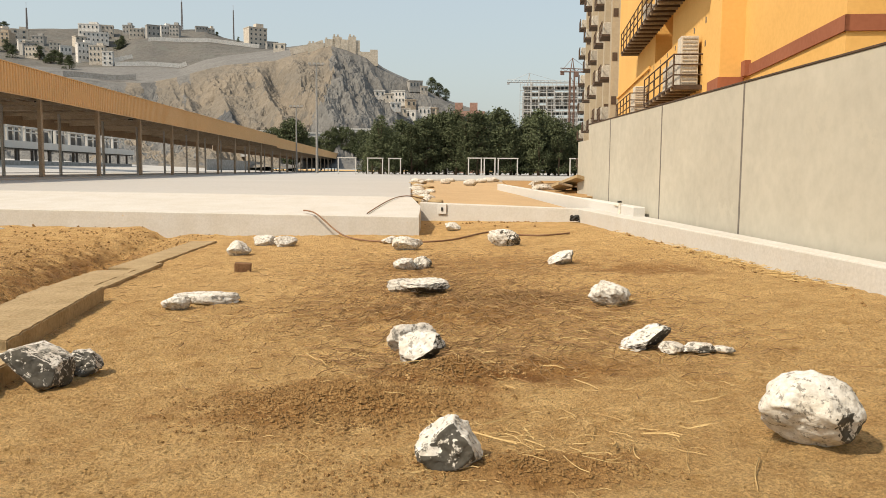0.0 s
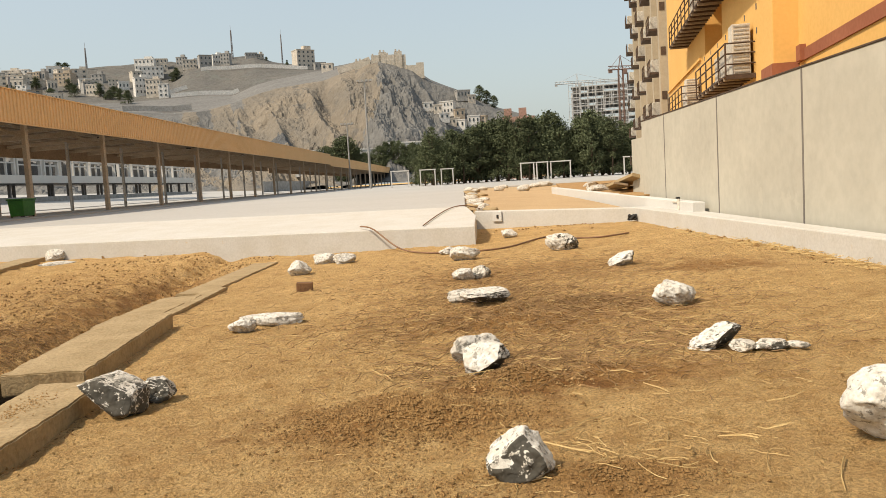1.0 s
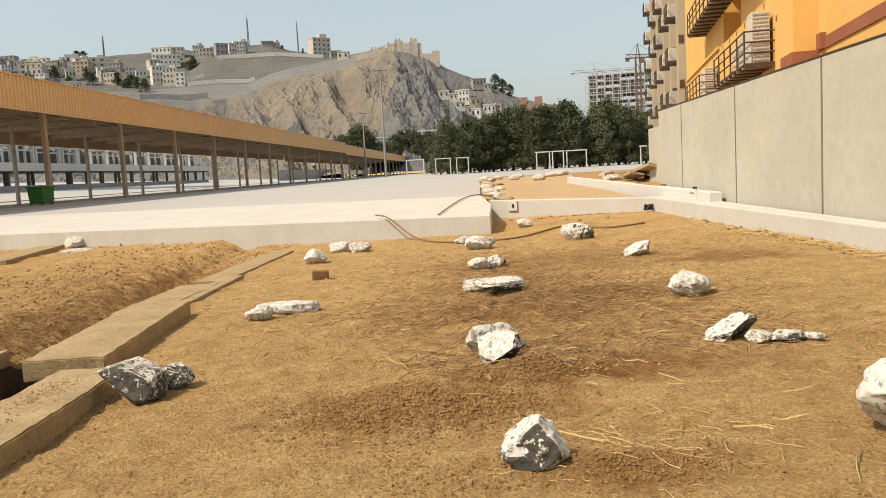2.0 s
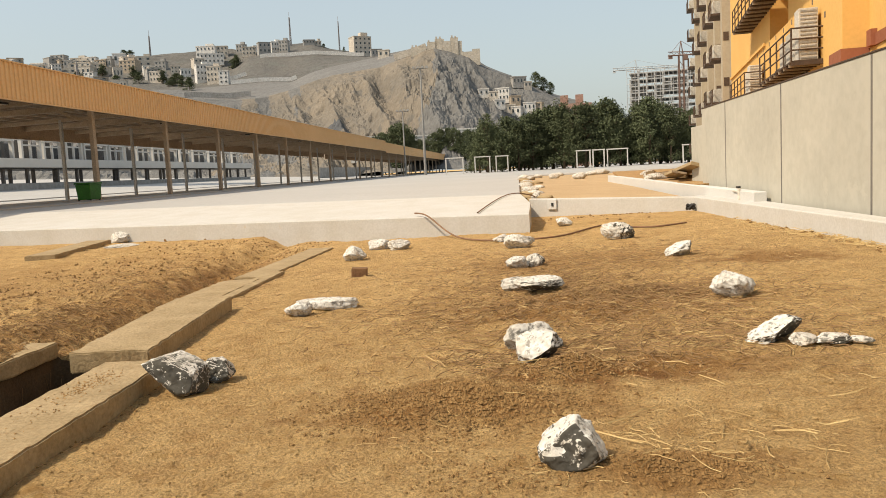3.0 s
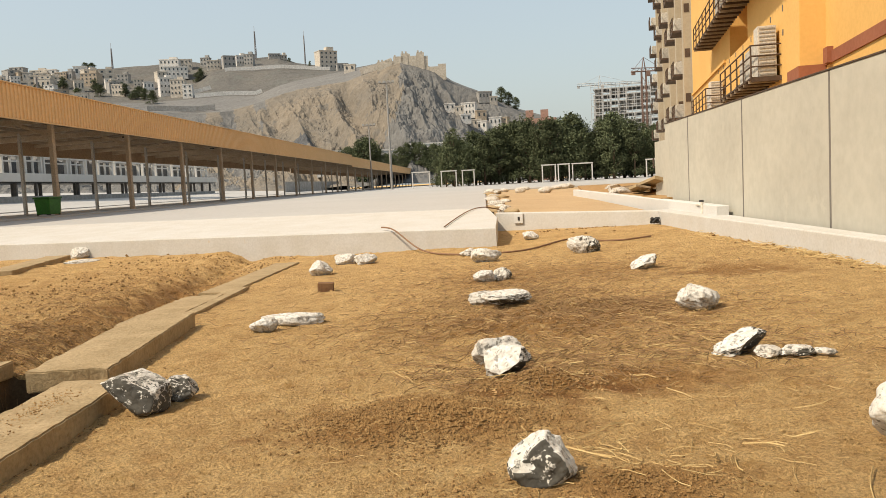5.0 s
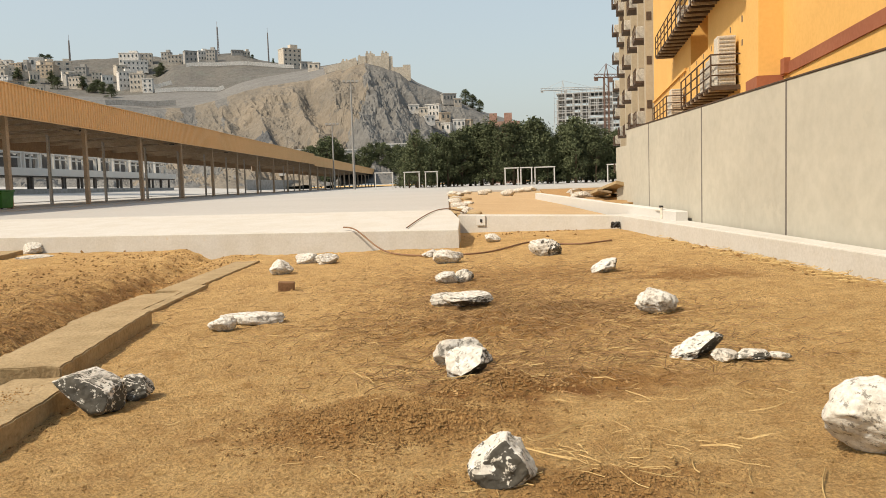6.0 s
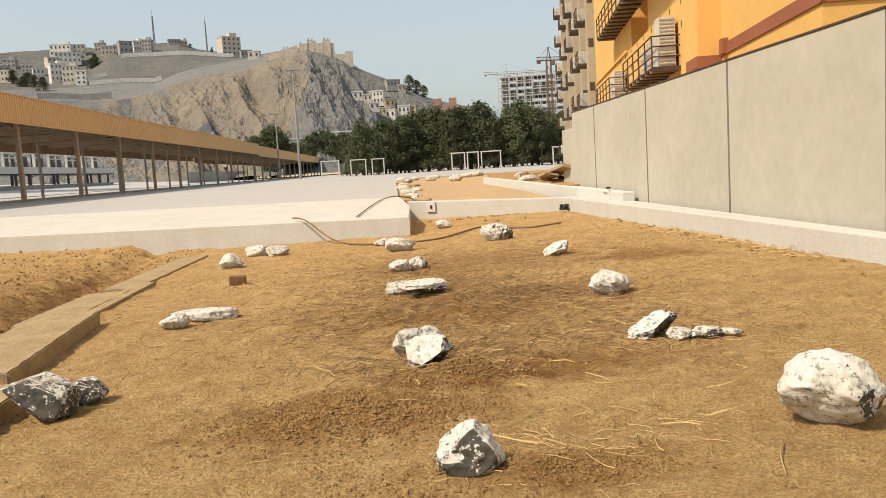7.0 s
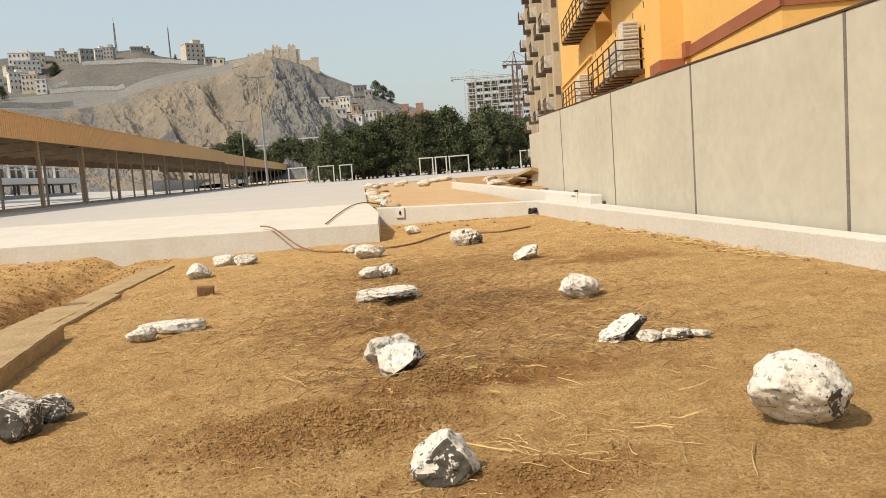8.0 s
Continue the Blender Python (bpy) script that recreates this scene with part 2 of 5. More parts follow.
def vnoise(x, y, seed=0.0):
    """Smooth value noise from 0 to 1, over arrays."""
    x, y = np.asarray(x, float), np.asarray(y, float)
    ix, iy = np.floor(x), np.floor(y)
    u, v = x - ix, y - iy
    u, v = u * u * (3 - 2 * u), v * v * (3 - 2 * v)
    a, b = hash2(ix, iy, seed), hash2(ix + 1, iy, seed)
    c, d = hash2(ix, iy + 1, seed), hash2(ix + 1, iy + 1, seed)
    return (a * (1 - u) + b * u) * (1 - v) + (c * (1 - u) + d * u) * v


def fbm(x, y, seed=0.0, octaves=4, gain=0.5):
    s, amp, tot = 0.0, 1.0, 0.0
    for k in range(octaves):
        s = s + amp * vnoise(x * 2**k, y * 2**k, seed + k * 3.7)
        tot += amp
        amp *= gain
    return s / tot


def smooth01(t):
    t = np.clip(t, 0, 1)
    return t * t * (3 - 2 * t)


# ---- ground ----
TRENCH = ((-4.06, 4.5), (-4.16, 7.35))


def along(x, y, p, q):
    """Distance from the line p to q, and the share of the way along it."""
    d = np.array(q) - np.array(p)
    n = np.hypot(*d)
    t = ((x - p[0]) * d[0] + (y - p[1]) * d[1]) / n**2
    off = ((x - p[0]) * d[1] - (y - p[1]) * d[0]) / n
    return off, t


def ground_z(x, y):
    x, y = np.asarray(x, float), np.asarray(y, float)
    z = 0.01 + 0.03 * np.clip(x, -4.5, 6.5)
    z = z + 0.004 * np.clip(y - 25, 0, 3000)
    near = smooth01((26 - y) / 6) * smooth01((y + 6) / 4)
    z = z + near * (0.05 * (fbm(x * 0.6, y * 0.6, 1.0) - 0.5) + 0.045 * (fbm(x * 3.1, y * 3.1, 2.0, 5, 0.7) - 0.5) + 0.042 * (fbm(x * 7.0, y * 7.0, 15.0, 3, 0.75) - 0.5) + 0.016 * (fbm(x * 17.0, y * 17.0, 16.0, 2, 0.8) - 0.5))
    rough = smooth01(1 - np.abs(x - 0.6) / 2.2) * smooth01(1 - np.abs(y - 8.6) / 3.4)
    z = z + rough * (0.19 * (fbm(x * 4.0, y * 2.5, 5.0, 4, 0.65) - 0.45) + 0.07 * (fbm(x * 10.0, y * 8.0, 6.0, 3, 0.7) - 0.5))
    # low heaps of loose soil
    for cx, cy, rx, ry, h in ((-0.45, 4.95, 0.66, 0.50, 0.10), (0.34, 5.72, 0.36, 0.26, 0.12), (0.62, 3.75, 0.42, 0.22, 0.05), (1.2, 9.0, 0.5, 0.3, 0.05), (1.15, 5.6, 0.55, 0.4, -0.03), (0.3, 8.2, 0.7, 0.3, 0.05), (-5.02, 5.5, 0.60, 2.0, 0.33)):
        r2 = ((x - cx) / rx) ** 2 + ((y - cy) / ry) ** 2
        w = np.exp(-r2 * 1.6)
        z = z + w * (h + 0.05 * abs(h) / 0.08 * (fbm(x * 9, y * 9, 7.0, 3, 0.6) - 0.5))
    # the bank past the row of covers, and its rough groove
    off, _ = along(x, y, (-3.6, 5.0), (-5.0, 17.0))
    bank = smooth01((-off - 0.75) / 0.7) * near
    z = z + bank * (0.14 + 0.10 * (fbm(x * 1.3, y * 1.3, 9.0) - 0.5))
    groove = np.exp(-(((-off - 0.72) / 0.26) ** 2)) * near * smooth01((y - 7.0) / 1.0)
    z = z - groove * (0.12 + 0.22 * (fbm(x * 5, y * 5, 11.0, 4, 0.65) - 0.5))
    z = z + bank * 0.16 * (fbm(x * 5.5, y * 4.0, 12.0, 4, 0.6) - 0.5)
    return z - pit_depth(x, y) * 1.9


def pit_depth(x, y):
    """The open grave between the covers, from 0 to 1."""
    o2, t2 = along(x, y, TRENCH[0], TRENCH[1])
    return smooth01((0.40 - o2) / 0.14) * smooth01((o2 + 0.55) / 0.05) * smooth01(t2 / 0.04) * smooth01((1.03 - t2) / 0.04)


xs = np.concatenate([-6.0 - np.geomspace(0.1, 2500, 60)[::-1], np.arange(-6.0, 4.0, 0.024), 4.0 + np.geomspace(0.05, 2500, 60)])
ys = np.concatenate([2.4 - np.geomspace(0.1, 400, 26)[::-1], np.arange(2.4, 6.6, 0.02), np.arange(6.6, 10.0, 0.03), np.arange(10.0, 20.0, 0.07), 20.0 + np.geomspace(0.1, 2600, 46)])
GX, GY = np.meshgrid(xs, ys)
ground_me = grid_mesh("ground", GX, GY, ground_z(GX, GY), SAND)
# faces inside the grave get the soil with painted-in shade
ground_me.materials.append(PIT_SHADE)
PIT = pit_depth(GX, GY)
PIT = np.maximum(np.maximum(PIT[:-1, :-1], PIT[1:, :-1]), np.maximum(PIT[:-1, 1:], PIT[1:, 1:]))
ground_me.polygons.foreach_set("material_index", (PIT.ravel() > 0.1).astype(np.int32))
one("ground", ground_me, SAND, "trampled tan sand with dry grass and loose soil", "ground", kind="structure")


def prism(name, poly, z0, tops, mat, label, category="terrace", bevel=0.02):
    """An upright block over a ground plan, with a top height for each corner."""
    bm = bmesh.new()
    lo = [bm.verts.new((x, y, z0)) for x, y in poly]
    hi = [bm.verts.new((x, y, z)) for (x, y), z in zip(poly, tops)]
    n = len(poly)
    bm.faces.new(lo[::-1])
    bm.faces.new(hi)
    for k in range(n):
        bm.faces.new((lo[k], lo[(k + 1) % n], hi[(k + 1) % n], hi[k]))
    bmesh.ops.recalc_face_normals(bm, faces=bm.faces)
    if bevel:
        top = [e for e in bm.edges if all(v in hi for v in e.verts)]
        bmesh.ops.bevel(bm, geom=top, offset=bevel, segments=2, affect="EDGES", profile=0.5)
    return one(name, bm, mat, label, category, kind="structure")


# ---- terraces, kerbs and walls ----
prism("terrace_ramp", [(0.20, 18.9), (0.28, 21.5), (0.04, 24.3), (-60.0, 40.7), (-60.0, 33.4)], -0.6, [0.44, 0.585, 0.747, 0.795, 0.42], WHITE_DIRTY, "whitewashed sloping edge of the terrace above a low riser")
prism("terrace", [(0.0, 24.32), (-0.05, 70.0), (-0.05, 290.0), (-200.0, 290.0), (-200.0, 77.0), (-60.0, 40.72)], -0.6, [0.75, 0.94, 1.86, 1.86, 0.97, 0.80], PLAZA, "bright white paved terrace")
prism("far_terrace", [(-0.05, 70.0), (60.0, 64.0), (60.0, 290.0), (-0.05, 290.0)], -0.6, [0.94, 0.90, 1.86, 1.86], PLAZA, "bright white paved terrace")
prism("kerb", [(0.27, 24.5), (4.70, 22.0), (4.85, 22.3), (0.32, 24.95)], -0.4, [0.58, 0.53, 0.53, 0.58], WHITE_DIRTY, "whitewashed concrete kerb along the sand", "kerb", 0.025)
prism("kerb", [(5.27, -8.0), (5.44, -8.0), (5.44, 22.6), (4.70, 22.6), (4.66, 21.9), (5.22, 9.0)], -0.4, [0.50, 0.50, 0.53, 0.53, 0.53, 0.50], WHITE_DIRTY, "whitewashed concrete kerb at the foot of the wall", "kerb", 0.025)
prism("kerb", [(5.16, 18.2), (5.43, 18.2), (5.05, 44.0), (4.78, 44.0)], 0.0, [0.74, 0.74, 0.92, 0.92], WHITE, "whitewashed low wall beside the raised plot", "kerb", 0.02)
prism("sand_plot", [(0.30, 24.6), (4.75, 22.2), (4.95, 40.0), (8.0, 69.9), (-0.10, 69.9), (-0.05, 30.0)], -0.4, [0.54, 0.45, 0.55, 0.78, 0.84, 0.68], SAND_PALE, "smooth pale tan sand in a raised plot", "plot", 0.0)
prism("earth_bank", [(5.2, 24.0), (9.0, 24.6), (30.0, 50.0), (30.0, 64.0), (8.0, 70.0), (5.0, 40.0)], -0.4, [0.80, 0.95, 0.9, 0.9, 0.9, 0.80], MAT_SOIL, "stony tan earth past the end of the wall", "ground", 0.0)

WALL_X, WALL_LO, WALL_HI = 5.54, -0.3, 3.02
JOINTS = [-8.7, -4.3, 0.08, 4.47, 8.86, 13.18, 17.53, 22.1, 24.85]
wall = thing("wall_east", "tall grey precast concrete boundary wall", "wall", kind="structure")
for y0, y1 in zip(JOINTS, JOINTS[1:]):
    bm = bmesh.new()
    box(bm, (WALL_X + 0.10, (y0 + y1) / 2, (WALL_LO + WALL_HI) / 2), (0.2, y1 - y0 - 0.05, WALL_HI - WALL_LO), bevel=0.008)
    part("panel", bm, CONCRETE_WALL, wall)
    if y1 > 24:
        continue
    bm = bmesh.new()
    box(bm, (WALL_X + 0.096, y1, (WALL_LO + WALL_HI) / 2 - 0.01), (0.2, 0.06, WALL_HI - WALL_LO))
    part("joint", bm, JOINT, wall)
bm = bmesh.new()
box(bm, (WALL_X + 0.10, (JOINTS[0] + 24.85) / 2, WALL_HI + 0.017), (0.23, 24.85 - JOINTS[0], 0.03), bevel=0.006)
part("coping", bm, IRON, wall, "thin dark metal capping strip")
bm = bmesh.new()
box(bm, (WALL_X + 0.35, 26.2, 1.3), (0.2, 2.7, 2.6), bevel=0.01)
one("wall_return", bm, CONCRETE_WALL, "lower grey concrete wall piece behind the panels", "wall", kind="structure")


# ---- long open sheds ----
def shed(y0, y1, front, eave, foot, group):
    s = thing("open_shed", "long open-sided shed with a tan sheet fascia", "shed", group=group)
    n = int((y1 - y0) / 0.36)
    bm = bmesh.new()
    prev = None
    for k in range(n * 2 + 1):
        y = y0 + k * (y1 - y0) / (n * 2)
        d = 0.06 if k % 2 else 0.0
        a, b = bm.verts.new((front + d, y - 0.075, eave)), bm.verts.new((front + d, y - 0.075, eave + 1.82))
        c, e = bm.verts.new((front + d, y + 0.075, eave)), bm.verts.new((front + d, y + 0.075, eave + 1.82))
        if prev:
            bm.faces.new((prev[0], a, b, prev[1]))
        bm.faces.new((a, c, e, b))
        prev = (c, e)
    box(bm, (front - 0.035, (y0 + y1) / 2, eave + 0.91), (0.05, y1 - y0, 1.8))
    part("fascia", bm, FASCIA, s, "ribbed tan metal sheet")
    bm = bmesh.new()
    box(bm, (front + 0.03, (y0 + y1) / 2, eave - 0.03), (0.14, y1 - y0, 0.06))
    box(bm, (front + 0.03, (y0 + y1) / 2, eave + 1.85), (0.16, y1 - y0, 0.06))
    part("edge_trim", bm, FASCIA, s)
    bm = bmesh.new()
    beam(bm, (front - 0.1, (y0 + y1) / 2, eave + 0.95), (front - 12.0, (y0 + y1) / 2, eave + 0.55), y1 - y0, 0.08)
    part("roof", bm, UNDER, s, "brown metal roof sheet")
    bm = bmesh.new()
    box(bm, (front - 12.0, (y0 + y1) / 2, eave + 0.1), (0.08, y1 - y0, 1.5))
    part("back_fascia", bm, UNDER, s)
    for k in range(9):
        bm = bmesh.new()
        x = front - 0.7 - k * 1.35
        beam(bm, (x, y0, eave + 0.78 - k * 0.045), (x, y1, eave + 0.78 - k * 0.045), 0.09, 0.18)
        part("purlin", bm, STEEL, s)
    k = 0
    yf = 36.8 - 10.25 * 2
    pm = None
    while yf < y1:
        if yf > y0:
            z = foot(yf)
            bm = bmesh.new()
            box(bm, (0, 0, (eave + 0.45 - z) / 2), (0.26, 0.34, eave + 0.45 - z), bevel=0.02)
            box(bm, (0, 0, 0.04), (0.45, 0.5, 0.08))
            part("post", bm, STEEL, s, at=pose(front - 1.0, yf, z))
            bm = bmesh.new()
            beam(bm, (front - 0.2, yf, eave + 0.42), (front - 11.9, yf, eave + 0.12), 0.18, 0.34)
            beam(bm, (front - 1.0, yf, eave - 0.6), (front - 3.2, yf, eave + 0.25), 0.12, 0.16)
            part("rafter", bm, STEEL, s)
        yb = yf + 6.7
        if y0 < yb < y1:
            z = foot(yb)
            bm = bmesh.new()
            box(bm, (0, 0, (eave + 0.3 - z) / 2), (0.2, 0.22, eave + 0.3 - z), bevel=0.015)
            part("post", bm, STEEL_GREY, s, "pale grey steel post", at=pose(front - 7.0, yb, z))
            bm = bmesh.new()
            beam(bm, (front - 0.2, yb, eave + 0.5), (front - 11.9, yb, eave + 0.15), 0.14, 0.24)
            part("rafter", bm, STEEL, s)
        yf += 10.25
    return s


def terrace_z(y):
    return 0.75 + 0.0042 * (y - 25)


shed(14.0, 150.0, -25.0, 6.25, terrace_z, "sheds on the terrace")
shed(151.5, 286.0, -25.2, 6.0, terrace_z, "sheds on the terrace")
for k in range(9):
    y = 52.3 + k * 20.5
    bm = bmesh.new()
    box(bm, (0, 0, 0.09), (0.28, 0.95, 0.12), bevel=0.02)
    L = thing("shed_lamp", "small dark flat lamp under the shed roof", "lamp", pose(-29.0, y - 9.0, 6.62), "lamps under the shed")
    part("housing", bm, BLACK, L)
    bm = bmesh.new()
    box(bm, (0, 0, 0.02), (0.2, 0.8, 0.03))
    part("lens", bm, AC_WHITE, L)
    if k > 3:
        break

# low walls, kerbs and the galleries past the shed
prism("shed_plinth", [(-24.3, 20.0), (-24.3, 150.0), (-38.0, 150.0), (-38.0, 20.0)], 0.3, [0.80, 1.32, 1.32, 0.80], PLAZA, "low paved base under the shed", "plinth", 0.02)
prism("pale_wall", [(-52.0, 205.0), (-50.0, 290.0), (-50.4, 290.0), (-52.4, 205.0)], 0.3, [4.6, 4.8, 4.8, 4.6], HOUSE_MATS[2], "long pale grey wall in the distance", "wall", 0.0)


def gallery(y0, y1, x):
    """A raised walk on dark columns with white framed bays above and an open bright yard below."""
    g = thing("gallery", "two-storey white open gallery with dark bays", "gallery")
    mid, run = (y0 + y1) / 2, y1 - y0
    bm = bmesh.new()
    box(bm, (x - 3, mid, 5.95), (6, run, 1.3), bevel=0.05)
    part("parapet", bm, WHITE, g, "pale parapet band")
    # near-black slab darkens the underside of the parapet
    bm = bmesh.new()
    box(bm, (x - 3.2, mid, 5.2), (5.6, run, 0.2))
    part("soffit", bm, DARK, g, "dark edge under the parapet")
    bm = bmesh.new()
    box(bm, (x - 0.9, mid, 2.55), (0.4, run, 1.1))
    part("low_wall", bm, HOUSE_MATS[2], g, "grey low wall below the columns")
    # dark wall paints in the shade at the back of the bays
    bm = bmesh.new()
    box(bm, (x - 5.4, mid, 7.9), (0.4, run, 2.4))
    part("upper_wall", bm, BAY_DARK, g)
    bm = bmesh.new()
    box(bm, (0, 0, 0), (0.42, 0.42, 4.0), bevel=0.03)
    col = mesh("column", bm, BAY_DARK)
    n = int(run / 3.1)
    for k in range(n):
        part("column", col, None, g, at=pose(x - 1.2 - 1.5 * (k % 2), y0 + 2 + 3.1 * k + 0.7 * (k % 3), 3.4))
    rng = random.Random(5)
    y = y0 + 1
    while y < y1 - 6:
        w = rng.choice((3.6, 4.4, 5.2, 7.0))
        h = rng.uniform(2.5, 3.1)
        bm = bmesh.new()
        for yy in (y, y + w):
            box(bm, (x - 1.2, yy, 6.6 + h / 2), (0.5, 0.42, h))
        box(bm, (x - 1.2, y + w / 2, 6.6 + h), (0.7, w + 0.6, 0.4))
        if w > 4:
            box(bm, (x - 1.2, y + w / 2, 6.6 + h / 2), (0.3, 0.28, h))
            box(bm, (x - 1.2, y + w / 2, 6.6 + h * 0.66), (0.25, w, 0.22))
        fr = part("bay_frame", bm, WHITE, g, "white bay frame")
        # solid panel colours in the shade within the bay
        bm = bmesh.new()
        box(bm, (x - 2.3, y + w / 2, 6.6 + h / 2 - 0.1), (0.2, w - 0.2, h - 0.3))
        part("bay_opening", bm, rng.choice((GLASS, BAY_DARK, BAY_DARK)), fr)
        y += w + rng.uniform(0.5, 2.2)
    return g


prism("back_yard", [(-46.0, 40.0), (-46.0, 250.0), (-190.0, 250.0), (-190.0, 40.0)], 0.2, [0.92, 1.75, 7.4, 7.0], PLAZA, "white paved yard rising past the shed", "terrace", 0.0)
gallery(52.0, 205.0, -70.0)


# ---- yellow building ----
B = pose(10.2, 27.4, 0, 0, 0, -9.0)
yb = thing("apartment_building", "tall yellow rendered building with air-conditioner cages", "building", B)
H = 34.0


def slab_part(name, x0, x1, y0, y1, z0, z1, mat, label="", parent=None, bevel=0.0):
    bm = bmesh.new()
    box(bm, ((x0 + x1) / 2, (y0 + y1) / 2, (z0 + z1) / 2), (x1 - x0, y1 - y0, z1 - z0), bevel=bevel)
    return part(name, bm, mat, parent or yb, label)


slab_part("facade_wall", 0.0, 14.0, -2.3, 7.8, -0.3, H, YELLOW)
slab_part("facade_wall", 0.0, 14.0, 13.0, 31.5, -0.3, H, YELLOW)
slab_part("facade_wall", 0.0, 14.0, 7.8, 13.0, -0.3, 7.05, YELLOW)
slab_part("facade_wall", 0.0, 14.0, 7.8, 13.0, 9.6, H, YELLOW)
slab_part("recess_back", 1.8, 14.0, 7.8, 13.0, 7.05, 9.6, YELLOW, "back of an open recess in the facade")
slab_part("facade_wall", 0.45, 14.0, -11.2, -2.3, -0.3, H, YELLOW)
slab_part("facade_wall", 0.05, 14.0, 31.5, 72.0, -0.3, H, BEIGE, "beige rendered far part of the facade")
slab_part("pilaster", -0.28, 0.7, -3.0, -1.5, -0.3, H, YELLOW, bevel=0.02)
slab_part("base_band", -0.32, 0.7, -3.04, -1.46, 4.15, 4.5, BAND, "red-brown painted band")
slab_part("base_band", 0.40, 0.5, -11.25, -3.0, 4.45, 4.78, BAND, "red-brown painted band")
slab_part("base_band", 0.40, 14.0, -11.25, -11.15, 4.45, 4.78, BAND, "red-brown painted band")
slab_part("wall_block", 0.28, 0.5, -3.8, -3.35, 4.45, 4.9, BAND)
slab_part("ledge", -0.10, 0.1, 14.5, 31.5, 7.0, 7.15, YELLOW)
slab_part("pipe", -0.12, 0.0, -1.2, -1.08, 0.0, H, STEEL_GREY, "thin grey downpipe")
rng = random.Random(11)
for z in (5.9, 6.7):
    for k in range(9):
        y = 0.6 + k * 2.1
        # thin dark plate, with the shade of a hole put into its colour
        slab_part("vent_hole", -0.012, 0.05, y, y + 0.14, z + 0.1, z + 0.3, BAY_DARK)
for z0 in (3.0, 8.4, 12.0, 15.6):
    for y in (2.0, 8.5, 15.0):
        if (z0, y) == (8.4, 8.5):
            continue
        w = slab_part("window", -0.03, 0.1, y + 1.3, y + 2.9, z0 + 1.0, z0 + 2.5, YELLOW)
        slab_part("pane", -0.04, 0.0, y + 1.4, y + 2.8, z0 + 1.1, z0 + 2.4, GLASS, parent=w)


def cage(y0, y1, z, units, deep=1.0):
    """A steel balcony with a railing that carries air-conditioner casings."""
    c = thing("ac_cage", "rusty steel balcony cage holding air-conditioner casings", "balcony", B, "air-conditioner balconies")
    bm = bmesh.new()
    box(bm, (-deep / 2, (y0 + y1) / 2, z), (deep, y1 - y0, 0.06))
    part("floor_plate", bm, IRON, c)
    n = int((y1 - y0) / 0.55)
    for k in range(n + 1):
        bm = bmesh.new()
        y = y0 + (y1 - y0) * k / n
        beam(bm, (0, y, z - 0.08), (-deep, y, z - 0.08), 0.07, 0.12)
        part("joist", bm, STEEL if k % 2 else IRON, c)
    for h in (0.38, 0.74, 1.1):
        bm = bmesh.new()
        bar(bm, (-deep, y0, z + h), (-deep, y1, z + h), 0.028)
        bar(bm, (-deep, y0, z + h), (0, y0, z + h), 0.028)
        part("rail", bm, IRON, c)
    for k in range(int((y1 - y0) / 1.6) + 2):
        y = min(y0 + 1.6 * k, y1)
        bm = bmesh.new()
        bar(bm, (-deep, y, z - 0.05), (-deep, y, z + 1.12), 0.03)
        part("railing_post", bm, IRON, c)
    for y, w, h in units:
        u = thing("air_conditioner", "weathered cream air-conditioner casing on a steel balcony", "air conditioner", B @ pose(-0.42, y, z + 0.03), "air conditioners")
        bm = bmesh.new()
        box(bm, (0, 0, h / 2), (0.62, w, h), bevel=0.03)
        part("casing", bm, AC_WHITE, u)
        for k in range(int(h / 0.13)):
            bm = bmesh.new()
            box(bm, (0, -w / 2 - 0.008, 0.09 + k * 0.13), (0.5, 0.02, 0.05))
            part("louvre", bm, STEEL_GREY, u)


cage(1.0, 8.9, 4.68, [(1.6, 0.8, 1.75), (2.55, 0.8, 1.25), (3.5, 0.8, 1.2), (4.9, 0.8, 1.1)])
cage(14.7, 22.0, 4.68, [(15.4, 0.8, 1.45), (16.4, 0.8, 1.2)])
cage(-0.5, 20.0, 8.6, [(3.5, 0.8, 1.1), (8.0, 0.8, 1.1), (12.0, 0.8, 1.1)])
cage(1.0, 18.0, 12.0, [(3.5, 0.8, 1.1), (9.0, 0.8, 1.1)])
